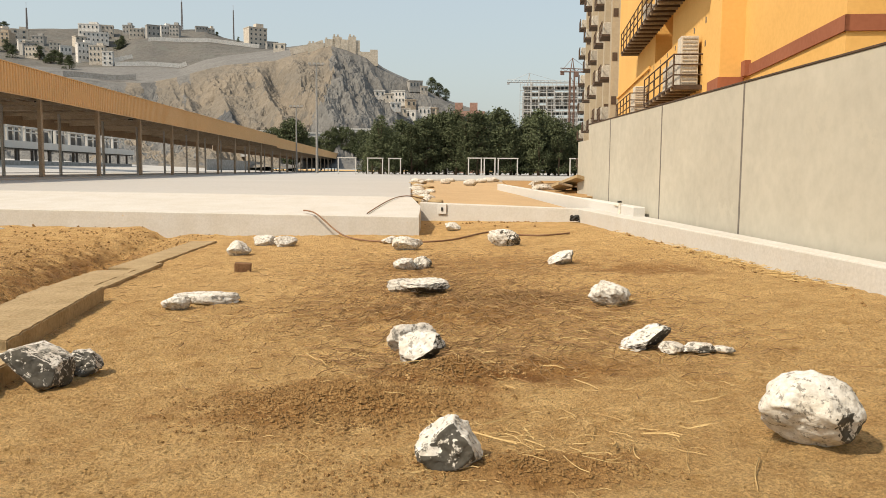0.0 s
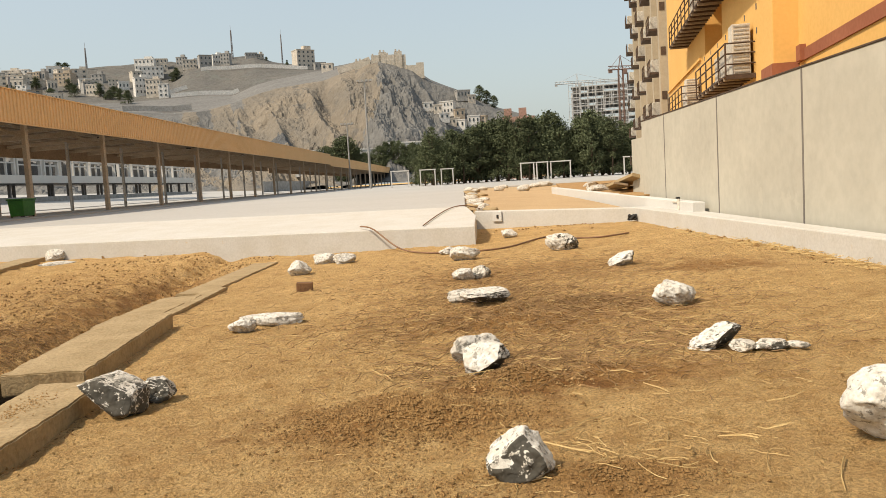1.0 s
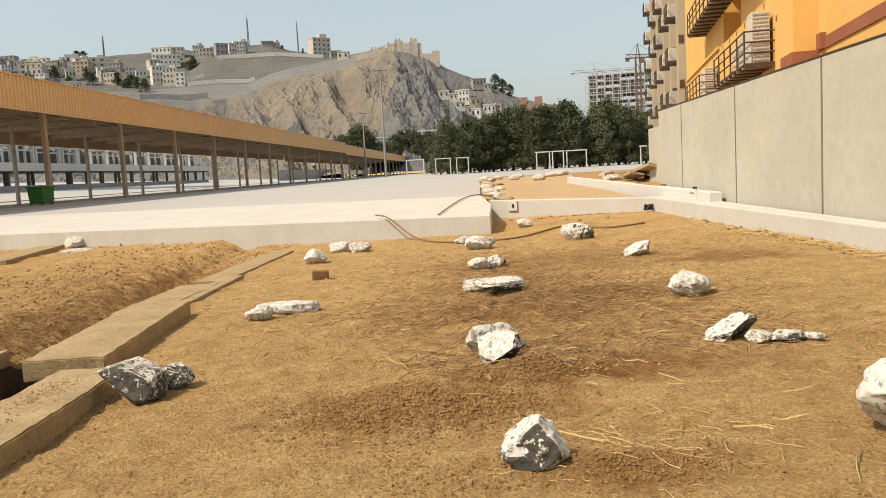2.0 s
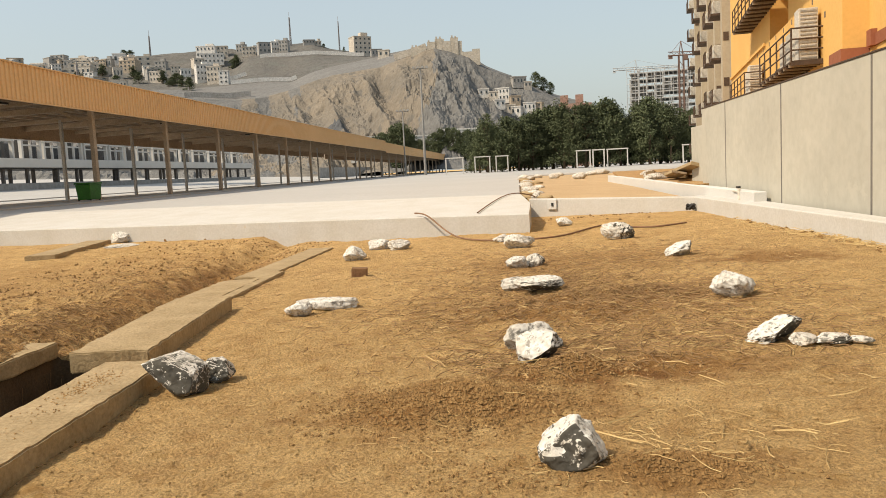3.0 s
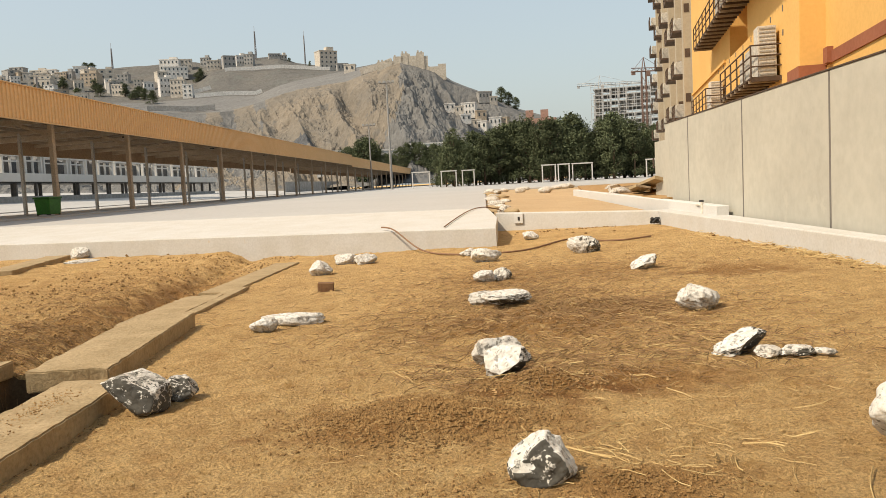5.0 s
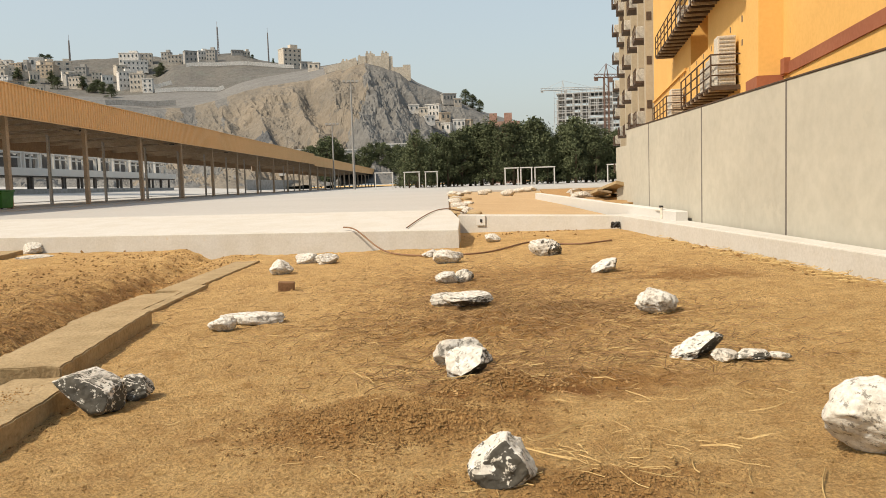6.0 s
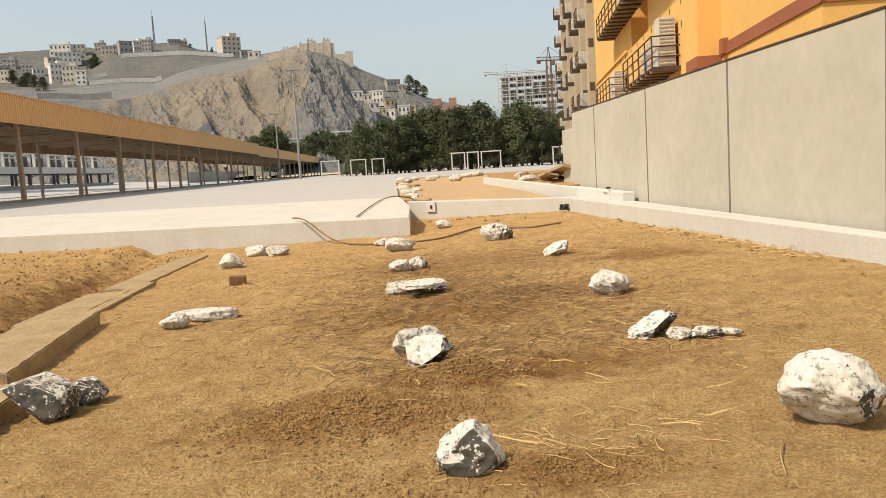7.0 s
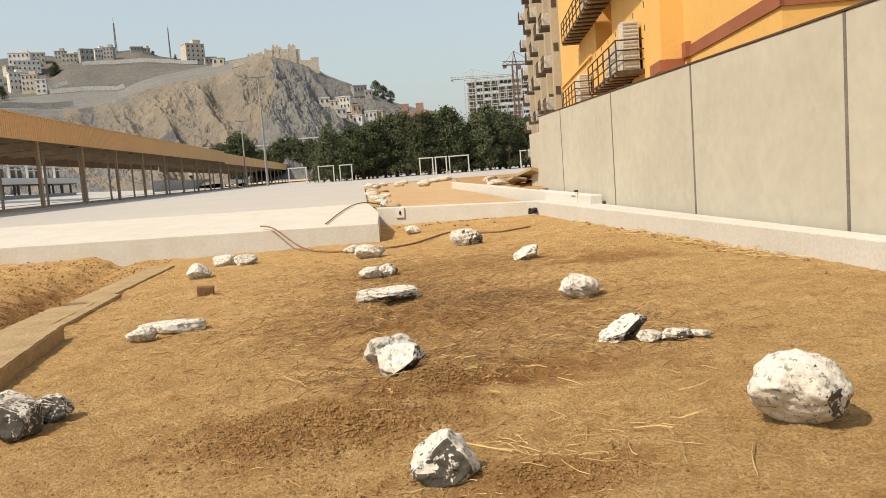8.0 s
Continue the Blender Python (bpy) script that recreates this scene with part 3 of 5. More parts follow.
# stacks of casings down the far part
for j, y in enumerate((35.0, 41.5, 49.0, 58.0, 68.0)):
    pier = slab_part("pier", -0.5, 0.1, y - 2.6, y - 1.4, -0.3, H, BEIGE)
    for k in range(9):
        # dark plate colours in the shade of a square vent
        slab_part("vent", -0.42, -0.06, y - 2.63, y - 2.55, 3.5 + 3.2 * k, 4.1 + 3.2 * k, IRON, parent=pier)
    for k in range(9):
        z = 2.4 + 3.2 * k + (0.4 if j % 2 else 0.0)
        c = thing("balcony", "small balcony with a weathered air-conditioner casing", "balcony", B @ pose(0, y, z), "stacked balconies")
        bm = bmesh.new()
        box(bm, (-0.55, 0, 0), (1.2, 2.4, 0.16))
        part("floor_plate", bm, IRON, c)
        bm = bmesh.new()
        box(bm, (-0.52, 0.3, 0.62), (0.8, 1.2, 1.0), bevel=0.04)
        part("casing", bm, AC_WHITE, c)
        bm = bmesh.new()
        for h in (0.5, 1.0):
            bar(bm, (-1.12, -1.2, h), (-1.12, 1.2, h), 0.04, 6)
        for q in (-1.2, 0.0, 1.2):
            bar(bm, (-1.12, q, 0), (-1.12, q, 1.0), 0.04, 6)
        part("rail", bm, IRON, c)
        # near-black sheet paints the shade behind the casing
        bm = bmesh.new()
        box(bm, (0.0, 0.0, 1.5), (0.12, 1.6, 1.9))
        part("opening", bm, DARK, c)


# ---- stones on the sand ----
def stone(w, d, h, seed, mat, cuts=7, rough=0.10, group="painted stones on the sand", label="", at=(0, 0), turn=0.0, sink=0.12, lift=None, tilt=(0, 0), planes=(), bare=(), fine=5, lump=0.10):
    """A rough stone: a ball cut by planes and roughened. planes: normal and distance; bare: normal and limit of unpainted faces."""
    rng = random.Random(seed)
    bm = bmesh.new()
    bmesh.ops.create_icosphere(bm, subdivisions=fine, radius=1.0)
    cut = [(Vector(q[:3]).normalized(), q[3]) for q in planes]
    for _ in range(cuts):
        v = Vector((rng.gauss(0, 1), rng.gauss(0, 1), rng.gauss(0, 0.8))).normalized()
        cut.append((v, rng.uniform(0.60, 0.85)))
    off = Vector((seed * 3.1, seed * 1.7, seed * 0.9))
    for v in bm.verts:
        p = v.co * (1 + 0.10 * noise.noise(v.co * 1.3 + off))
        for nrm, dist in cut:
            over = p.dot(nrm) - dist
            if over > 0:
                p -= nrm * over * 0.88
        n = p.normalized()
        p += n * (noise.fractal(p * 1.8 + off, 1.0, 2.0, 3) * lump * 0.9 + noise.fractal(p * 5.0 + off, 0.75, 2.1, 5) * rough * 0.62)
        v.co = p
    lo, hi = min(v.co.z for v in bm.verts), max(v.co.z for v in bm.verts)
    x0, x1 = min(v.co.x for v in bm.verts), max(v.co.x for v in bm.verts)
    y0, y1 = min(v.co.y for v in bm.verts), max(v.co.y for v in bm.verts)
    for v in bm.verts:
        v.co = Vector((((v.co.x - x0) / (x1 - x0) - 0.5) * w, ((v.co.y - y0) / (y1 - y0) - 0.5) * d, (v.co.z - lo) / (hi - lo) * h))
    if bare:
        bm.normal_update()
        sc = 9.0 / max(w, 0.2)
        for f in bm.faces:
            c = f.calc_center_median()
            for q in bare:
                if f.normal.dot(Vector(q[:3]).normalized()) > q[3] + 0.55 * noise.fractal(c * sc * 0.45 + off, 0.9, 2.0, 4):
                    f.material_index = 1
    z = float(ground_z(at[0], at[1])) if lift is None else lift
    ob = one("stone", bm, mat, label, "stone", group, smooth=True, at=pose(at[0], at[1], z - sink * h, tilt[0], tilt[1], turn))
    if bare:
        ob.data.materials.append(ROCK_D)
    return ob


W, M, D = "white-painted rough stone on the sand", "white-painted stone with bare dark patches", "dark broken stone with flecks of white paint"
stone(0.35, 0.33, 0.285, 1, ROCK_P, 1, at=(0.215, 3.89), rough=0.06, label="stone with a painted top and bare dark front face", planes=((-0.25, -1, 0.16, 0.50), (-0.80, -0.1, 0.62, 0.50), (0.85, -0.15, 0.45, 0.60), (0.1, 0.9, 0.6, 0.6), (-0.9, 0.1, -0.1, 0.8)), bare=((-0.35, -1, -0.25, 0.52),))
stone(0.37, 0.32, 0.25, 2, ROCK_W, 3, 0.06, at=(0.13, 6.03), turn=-6, tilt=(10, -12), label=W, sink=0.02, planes=((-0.25, -0.65, 0.8, 0.42), (0.45, -0.5, -0.7, 0.45), (-1, 0, 0.1, 0.7)), bare=((0.5, -0.5, -0.7, 0.45),))
stone(0.42, 0.30, 0.27, 3, ROCK_M, at=(0.02, 6.48), turn=10, label=M, planes=((0.1, -1, 0.3, 0.5),))
stone(0.62, 0.38, 0.19, 4, ROCK_W, 6, at=(0.19, 9.52), turn=2, label=W, planes=((0, -0.3, 1, 0.5),), bare=((0.3, -0.6, -0.8, 0.55),))
stone(0.44, 0.30, 0.20, 5, ROCK_M, at=(-0.08, 9.9), turn=12, label=M)
stone(0.36, 0.34, 0.22, 6, ROCK_W, at=(-0.08, 12.05), turn=0, label=W)
stone(0.30, 0.30, 0.22, 7, ROCK_M, at=(0.19, 12.15), turn=30, label=M, bare=((0.9, -0.3, 0.4, 0.55),))
stone(0.60, 0.45, 0.33, 8, ROCK_W, at=(-0.05, 15.3), turn=15, label=W)
stone(0.42, 0.36, 0.18, 9, ROCK_W, at=(-0.42, 16.9), turn=0, label=W)
stone(0.66, 0.48, 0.38, 10, ROCK_W, 5, at=(1.82, 15.50), turn=-8, label="white-painted stone with a bare dark end", tilt=(0, 6), bare=((1, -0.3, 0.1, 0.45),))
stone(0.42, 0.34, 0.25, 12, ROCK_W, at=(1.08, 20.2), turn=0, label=W)
stone(0.46, 0.32, 0.23, 13, ROCK_W, 4, at=(2.38, 12.2), turn=12, tilt=(0, -10), label=W, planes=((-0.7, -0.2, 0.75, 0.35), (0.9, -0.3, -0.1, 0.6)), bare=((1, -0.5, -0.2, 0.5),))
stone(0.45, 0.40, 0.31, 14, ROCK_W, 6, at=(2.17, 8.45), turn=0, label=W)
# dark rock on the undercut face paints the shade of the hollow
stone(0.50, 0.34, 0.20, 15, ROCK_P, 6, 0.14, at=(1.96, 6.28), turn=4, tilt=(0, -10), label="hollow white-painted stone propped on the sand", planes=((-0.6, -0.15, 0.8, 0.30), (0.75, -0.65, -0.45, 0.18)), bare=((0.75, -0.6, -0.4, 0.05),))
stone(0.20, 0.20, 0.10, 16, ROCK_M, at=(2.08, 6.10), turn=0, label=W)
stone(0.26, 0.22, 0.09, 17, ROCK_M, 5, at=(2.28, 6.08), turn=-6, label=M, bare=((0.6, -0.8, 0, 0.5),))
stone(0.18, 0.16, 0.06, 31, ROCK_M, 5, at=(2.48, 6.05), turn=-6, label=M)
stone(0.545, 0.50, 0.41, 18, ROCK_P, 0, 0.05, at=(2.12, 3.98), turn=0, sink=0.06, label="large rounded white-painted stone with scuffed dark pits", planes=((-0.75, -0.75, -0.75, 0.62), (0.9, -0.1, 0.3, 0.86)), bare=((0.9, -0.7, -0.5, 0.80),), lump=0.10)
stone(0.76, 0.34, 0.16, 20, ROCK_W, 5, at=(-2.36, 9.28), turn=2, label=W, planes=((0, -0.1, 1, 0.35),))
stone(0.33, 0.26, 0.20, 21, ROCK_W, at=(-2.60, 8.86), turn=0, label=W)
stone(0.47, 0.36, 0.31, 22, ROCK_W, 4, at=(-3.22, 14.95), turn=0, tilt=(0, 4), label=W, planes=((-0.75, -0.3, 0.6, 0.45), (0.7, -0.2, 0.6, 0.5)))
stone(0.50, 0.38, 0.28, 23, ROCK_W, at=(-3.09, 17.0), turn=0, label=W)
stone(0.50, 0.36, 0.26, 24, ROCK_W, at=(-2.60, 16.7), turn=30, label=W)
stone(0.50, 0.34, 0.33, 25, ROCK_M, 1, 0.06, at=(-2.70, 5.70), turn=-6, tilt=(0, 14), sink=0.02, label="dark broken stone with a white-painted upper corner", planes=((0.2, -1, 0.30, 0.36), (0.3, -0.25, 1, 0.48), (1, -0.1, 0.15, 0.60), (-0.6, 0, 0.75, 0.70), (-0.55, -0.5, -0.8, 0.45), (0.6, -0.3, -0.9, 0.7)), bare=((0.30, -1, 0.05, 0.42),), lump=0.04)
stone(0.30, 0.26, 0.22, 26, ROCK_M, 4, at=(-2.47, 5.98), turn=0, tilt=(0, 14), label=M, bare=((0.2, -1, -0.1, 0.4),))

stone(0.55, 0.45, 0.36, 27, ROCK_W, at=(-11.4, 21.6), turn=0, label=W)
stone(0.9, 0.5, 0.14, 28, ROCK_W, at=(-10.2, 19.4), turn=25, label=W)
stone(0.36, 0.3, 0.22, 29, ROCK_M, at=(-9.2, 22.0), label=M)
bm = bmesh.new()
box(bm, (0, 0, 0.08), (0.25, 0.16, 0.16), bevel=0.015)
one("brick_block", bm, BRICK, "worn brown brick lying on the sand", "brick", at=pose(-2.58, 12.3, float(ground_z(-2.58, 12.3)) - 0.02, 0, 3, 8))


# ---- grave covers ----
def cover(p, q, w, thick, z, seed, roll=0.0, group="concrete covers"):
    rng = random.Random(seed)
    p, q = Vector((*p, 0)), Vector((*q, 0))
    d = q - p
    n = max(4, int(d.length / 0.05))
    bm = bmesh.new()
    box(bm, (0, 0, 0), (w, d.length, thick))
    long_e = [e for e in bm.edges if abs(e.verts[0].co.y - e.verts[1].co.y) > 0.1]
    bmesh.ops.subdivide_edges(bm, edges=long_e, cuts=n, use_grid_fill=True)
    cross = [e for e in bm.edges if abs(e.verts[0].co.x - e.verts[1].co.x) > w * 0.8]
    bmesh.ops.subdivide_edges(bm, edges=cross, cuts=8, use_grid_fill=True)
    sharp = [e for e in bm.edges if len(e.link_faces) == 2 and e.calc_face_angle(0) > 0.8]
    bmesh.ops.bevel(bm, geom=sharp, offset=0.012, segments=2, affect="EDGES")
    off = Vector((seed * 7.3, 0, 0))
    for v in bm.verts:
        k = noise.fractal(v.co * 7 + off, 0.9, 2.0, 4)
        edge = max(abs(v.co.x) / (w / 2), abs(v.co.y) / (d.length / 2))
        v.co += Vector((noise.noise(v.co * 6 + off), noise.noise(v.co * 5 - off), k)) * (0.004 + 0.006 * (edge > 0.93))
    a = math.degrees(math.atan2(-d.x, d.y))
    m = (p + q) / 2
    return one("concrete_cover", bm, SLAB, "dusty precast concrete cover beside the open grave", "slab", group, at=pose(m.x, m.y, z, 0, roll, a))


cover((-3.06, 3.50), (-3.22, 6.22), 0.56, 0.19, -0.02, 1)
cover((-3.66, 6.56), (-4.06, 9.68), 0.70, 0.19, -0.01, 2, 1)
cover((-4.55, 9.9), (-4.62, 12.6), 0.62, 0.12, -0.135, 3)
cover((-4.22, 10.4), (-4.35, 13.6), 0.30, 0.10, -0.13, 4)
cover((-4.58, 12.9), (-4.62, 18.0), 0.55, 0.12, -0.14, 5)
cover((-4.92, 2.6), (-5.02, 7.40), 0.72, 0.155, -0.055, 6, 2)
cover((-3.99, 3.3), (-4.02, 5.0), 0.80, 0.12, -0.19, 10, 0)
cover((-8.70, 8.6), (-8.75, 11.7), 0.60, 0.18, 0.10, 7)
cover((-10.6, 16.5), (-11.6, 20.8), 0.65, 0.18, 0.05, 8)
cover((-15.4, 17.5), (-16.6, 23.2), 0.70, 0.18, 0.05, 9)


# ---- hose, plug and small fixtures ----
def tube(name, pts, r, mat, label, category):
    cu = bpy.data.curves.new(name, "CURVE")
    cu.dimensions, cu.bevel_depth, cu.bevel_resolution = "3D", r, 2
    sp = cu.splines.new("NURBS")
    sp.points.add(len(pts) - 1)
    for s, p in zip(sp.points, pts):
        s.co = (*p, 1)
    sp.use_endpoint_u, sp.order_u = True, 4
    ob = new(name, cu)
    dg = bpy.context.evaluated_depsgraph_get()
    me = bpy.data.meshes.new_from_object(ob.evaluated_get(dg))
    bpy.data.objects.remove(ob)
    me.materials.clear()
    me.materials.append(mat)
    return one(name, me, mat, label, category)


g = lambda x, y, h=0.03: (x, y, float(ground_z(x, y)) + h)
tube("garden_hose", [(-2.66, 19.9, 0.53), (-2.5, 19.6, 0.54), (-2.3, 19.25, 0.53), (-2.0, 18.95, 0.3), g(-1.55, 18.2), g(-1.0, 17.3), g(-0.4, 16.8), g(0.3, 16.6), g(0.9, 16.9), g(1.5, 18.2), g(2.0, 19.3), g(2.3, 18.2), g(2.6, 17.4), g(3.0, 17.3), g(3.6, 17.8)], 0.019, HOSE, "brown garden hose trailing over the sand", "hose")
tube("garden_hose", [(-1.06, 19.5, 0.49), (-0.95, 20.6, 0.55), (-0.75, 22.2, 0.65), (-0.52, 23.6, 0.73), (-0.25, 24.4, 0.79), (0.1, 24.75, 0.78), (0.5, 25.0, 0.62)], 0.015, HOSE, "dark hose lying over the terrace step", "hose")
bm = bmesh.new()
for k in range(5):
    a = k * 1.3
    bar(bm, (0.1 * math.cos(a), 0.08 * math.sin(a), 0.05), (0.1 * math.cos(a + 1.3), 0.08 * math.sin(a + 1.3), 0.17), 0.045, 8)
one("pipe_end", bm, BLACK, "dark pipe elbow lying against the kerb corner", "pipe", at=pose(4.52, 21.75, 0.17))


# ---- hill ----
# bearings, and the rise of four crests seen one behind the other: cut cliff, graded slope, hump, ridge
AZ = [-75, -33, -26, -22.3, -19.7, -18.6, -17.5, -15.8, -14.2, -12.9, -11, -9.5, -8.3, -5.63, -3.58, -1.97, -0.56, 1.24, 2.63, 4.2, 9, 14, 75]
E1 = [0.08, 0.09, 0.098, 0.103, 0.101, 0.102, 0.104, 0.1105, 0.119, 0.126, 0.1305, 0.1338, 0.1416, 0.1566, 0.1468, 0.1268, 0.116, 0.101, 0.0885, 0.0792, 0.03, 0.02, 0.015]
UP2 = [0.02, 0.015, 0.014, 0.012, 0.0178, 0.0172, 0.0158, 0.0097, 0.013, 0.011, 0.0123, 0.0127, 0.009, 0.0005]
UP3 = [0.03, 0.028, 0.027, 0.025, 0.030, 0.043, 0.0456, 0.0396, 0.0325, 0.024, 0.017, 0.0137, 0.0094, 0.0008]
UP4 = [0.04, 0.048, 0.055, 0.055, 0.060, 0.056, 0.056, 0.054, 0.0479, 0.033, 0.0225, 0.0142, 0.0098, 0.001]
E2, E3, E4 = ([e + (u[k] if k < len(u) else u[-1]) for k, e in enumerate(E1)] for u in (UP2, UP3, UP4))
KNOTS = [255, 300, 345, 420, 470, 522, 528, 585, 592, 660, 800]


def spur_az(r):
    """Bearing of the sharp spur that falls from the fort."""
    return np.interp(r, [255, 320, 355, 385, 420], [-9.2, -7.6, -6.6, -5.9, -5.6])


def hill_z(az, r):
    """Height of the hill at a bearing in degrees and a distance."""
    az, r = np.asarray(az, float), np.asarray(r, float)
    e1, e2, e3, e4 = (np.interp(az, AZ, e) for e in (E1, E2, E3, E4))
    e = [0.004 + 0 * e1, e1 * 0.22, e1 * 0.52, e1, e1 * 0.5 + e2 * 0.5, e2, e2, e3, e3, e4, e4 * 0.82]
    t = np.interp(r, KNOTS, range(11))
    k = np.clip(t.astype(int), 0, 9)
    f = t - k
    stack = np.stack(np.broadcast_arrays(*e))
    lo = np.take_along_axis(stack, k[None], 0)[0]
    hi = np.take_along_axis(stack, k[None] + 1, 0)[0]
    front = smooth01((r - 258) / 30) * smooth01((423 - r) / 22)
    d = az - spur_az(r)
    fall = np.clip(np.where(d > 0, d / 5.5, -d / 11.0), 0, 1)
    el = (lo + (hi - lo) * f) * (1 - 0.34 * fall * np.sin(np.pi * np.clip((r - 255) / 165, 0, 1)))
    u = az * 6.3
    warp = 14 * (fbm(u / 40, r / 50, 2.0, 3) - 0.5)
    gully = 1 - np.abs(fbm((u + warp) / 17 + r / 90, r / 120, 3.0, 3, 0.5) - 0.5) * 4.2
    crag = 1 - np.abs(fbm((u - warp) / 9 + r / 60, r / 17, 8.0, 5, 0.6) - 0.5) * 3
    strata = fbm(u / 60, r / 6.0, 13.0, 3, 0.6) - 0.5
    z = el * r + front * np.clip(e1 / 0.15, 0.15, 1) * (7.5 * np.clip(gully, -0.3, 1) - 5.5 + 5.0 * np.clip(crag, 0, 1) - 3.2 + 2.6 * strata)
    return z + (1 - front) * 2.2 * (fbm(u / 16, r / 12, 4.0) - 0.5) + 1.4


def hill_place(az, r, sink=0.0):
    return Vector((r * math.sin(radians(az)), r * math.cos(radians(az)), float(hill_z(np.array([az]), np.array([r]))[0]) - sink))


def hill_range(az, el, r0=428, r1=660):
    """Distance at which the hillside rises to an angle along a bearing."""
    r = np.linspace(r0, r1, 120)
    return float(r[np.argmin(np.abs((hill_z(az + 0 * r, r) - 1.5) / r - el))])


def hill_mesh(name, a0, a1, r0, r1, na, nr, mats, pick, label):
    A, R = np.meshgrid(np.linspace(a0, a1, na), np.linspace(r0, r1, nr))
    me = grid_mesh(name, R * np.sin(np.radians(A)), R * np.cos(np.radians(A)), hill_z(A, R), mats[0], smooth=False)
    for m in mats[1:]:
        me.materials.append(m)
    if pick:
        me.polygons.foreach_set("material_index", pick(A[:-1, :-1].ravel(), R[:-1, :-1].ravel()).astype(np.int32))
    return one(name, me, mats[0], label, "hill", kind="structure")


def front_pick(a, r):
    """0 tan cut rock, 1 grey rock, shaded spur side too, 2 dark patch."""
    n = fbm(a * 0.9, r / 22, 21.0, 5, 0.6) - 0.5
    # sunlit and shaded sides of the spur are also put into the colour
    grey = (a - spur_az(r) + n * 3.0 > 0.2) | (a + n * 16 < -17.5)
    # one darker oval patch on the tan side
    dark = ((a + 13.9) / 1.5) ** 2 + ((r - 356) / 17) ** 2 + n * 3.0 < 0.9
    return np.where(dark, 2, np.where(grey, 1, 0))


def slope_pick(a, r):
    n = fbm(a * 0.7, r / 30, 25.0, 4, 0.6) - 0.5
    return np.where(a + n * 3 < -22.6, 1, 0)


hill_mesh("hill_front", -24.0, 12.0, 255, 424, 800, 170, (CLIFF, ROCK_FACE, HILL_DARK), front_pick, "steep rocky hill front, coloured tan on the lit side, grey on the shaded")
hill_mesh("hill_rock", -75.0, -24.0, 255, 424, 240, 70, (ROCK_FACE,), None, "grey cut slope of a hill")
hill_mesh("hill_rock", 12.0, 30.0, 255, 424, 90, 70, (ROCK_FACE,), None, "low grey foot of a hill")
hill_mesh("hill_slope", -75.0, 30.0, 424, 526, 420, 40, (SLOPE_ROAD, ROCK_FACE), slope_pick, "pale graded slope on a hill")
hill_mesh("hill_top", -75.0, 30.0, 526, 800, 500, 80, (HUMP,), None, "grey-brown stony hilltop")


def house(az, r, w, d, h, mat, rows, cols, turn=0.0, name="house", label="flat-roofed pale house on the hill", sink=1.5, extra=0.0):
    p = hill_place(az, r, sink)
    t = thing(name, label, "house", Matrix.Translation(p) @ pose(0, 0, 0, 0, 0, -az + turn), "houses on the hill")
    bm = bmesh.new()
    box(bm, (0, 0, (h + sink) / 2), (w, d, h + sink))
    part("wall", bm, mat, t)
    bm = bmesh.new()
    box(bm, (0, 0, h + sink + 0.15), (w + 0.4, d + 0.4, 0.5))
    rf = part("roof", bm, mat, t)
    if extra:
        bm = bmesh.new()
        box(bm, (w * 0.18, 0, h + sink + extra / 2), (w * 0.4, d * 0.5, extra))
        part("stair_head", bm, mat, t)
    if rows:
        bm = bmesh.new()
        box(bm, (0, 0, 0), (w / cols * 0.32, 0.3, h / rows * 0.40))
        wm = mesh("window", bm, GLASS)
        for i in range(rows):
            for j in range(cols):
                part("window", wm, None, t, at=pose((j + 0.5) * w / cols - w / 2, -d / 2 - 0.05, sink + (i + 0.55) * h / rows))
    return t


def house_at(az, el, w, h, k, rows, cols, turn=0.0, r0=428, **more):
    return house(az, hill_range(az, el, r0, 660 if r0 > 400 else 415), w, w * 0.7, h, HOUSE_MATS[k], rows, cols, turn, **more)


rng = random.Random(21)
# the tall block and its neighbours on the ridge
house_at(-10.85, 0.1490, 14, 13, 0, 4, 4, 24, label="tall unfinished pale block on the ridge", extra=3.5)
house_at(-9.75, 0.1465, 8, 5, 2, 1, 3, 10)
house_at(-9.2, 0.1455, 7, 4, 0, 1, 2, -10)
# stepped clusters above the hill road
for az, el, w, h, k, rows, cols in ((-21.3, 0.150, 14, 8, 1, 2, 5), (-20.4, 0.152, 11, 7, 0, 2, 4), (-21.0, 0.142, 17, 7, 1, 2, 6), (-21.9, 0.139, 9, 6, 0, 2, 3), (-21.7, 0.122, 9, 11, 1, 3, 4), (-20.9, 0.121, 9, 10, 0, 3, 4), (-20.3, 0.119, 6, 8, 1, 3, 2), (-19.0, 0.156, 7, 6, 2, 2, 3), (-18.5, 0.152, 10, 6, 0, 2, 4), (-17.5, 0.154, 9, 8, 2, 2, 3), (-16.7, 0.156, 8, 7, 1, 2, 4), (-16.1, 0.156, 7, 8, 2, 3, 3), (-18.0, 0.157, 5, 4, 1, 1, 2), (-14.4, 0.164, 9, 3, 2, 1, 4), (-13.8, 0.163, 5, 3, 0, 1, 2), (-23.4, 0.132, 7, 5, 0, 2, 3), (-22.8, 0.129, 7, 5, 1, 1, 3), (-24.3, 0.138, 8, 5, 2, 2, 3)):
    house_at(az, el, w, h, k, rows, cols, rng.uniform(-22, 22), extra=rng.choice((0, 0, 2.2)))
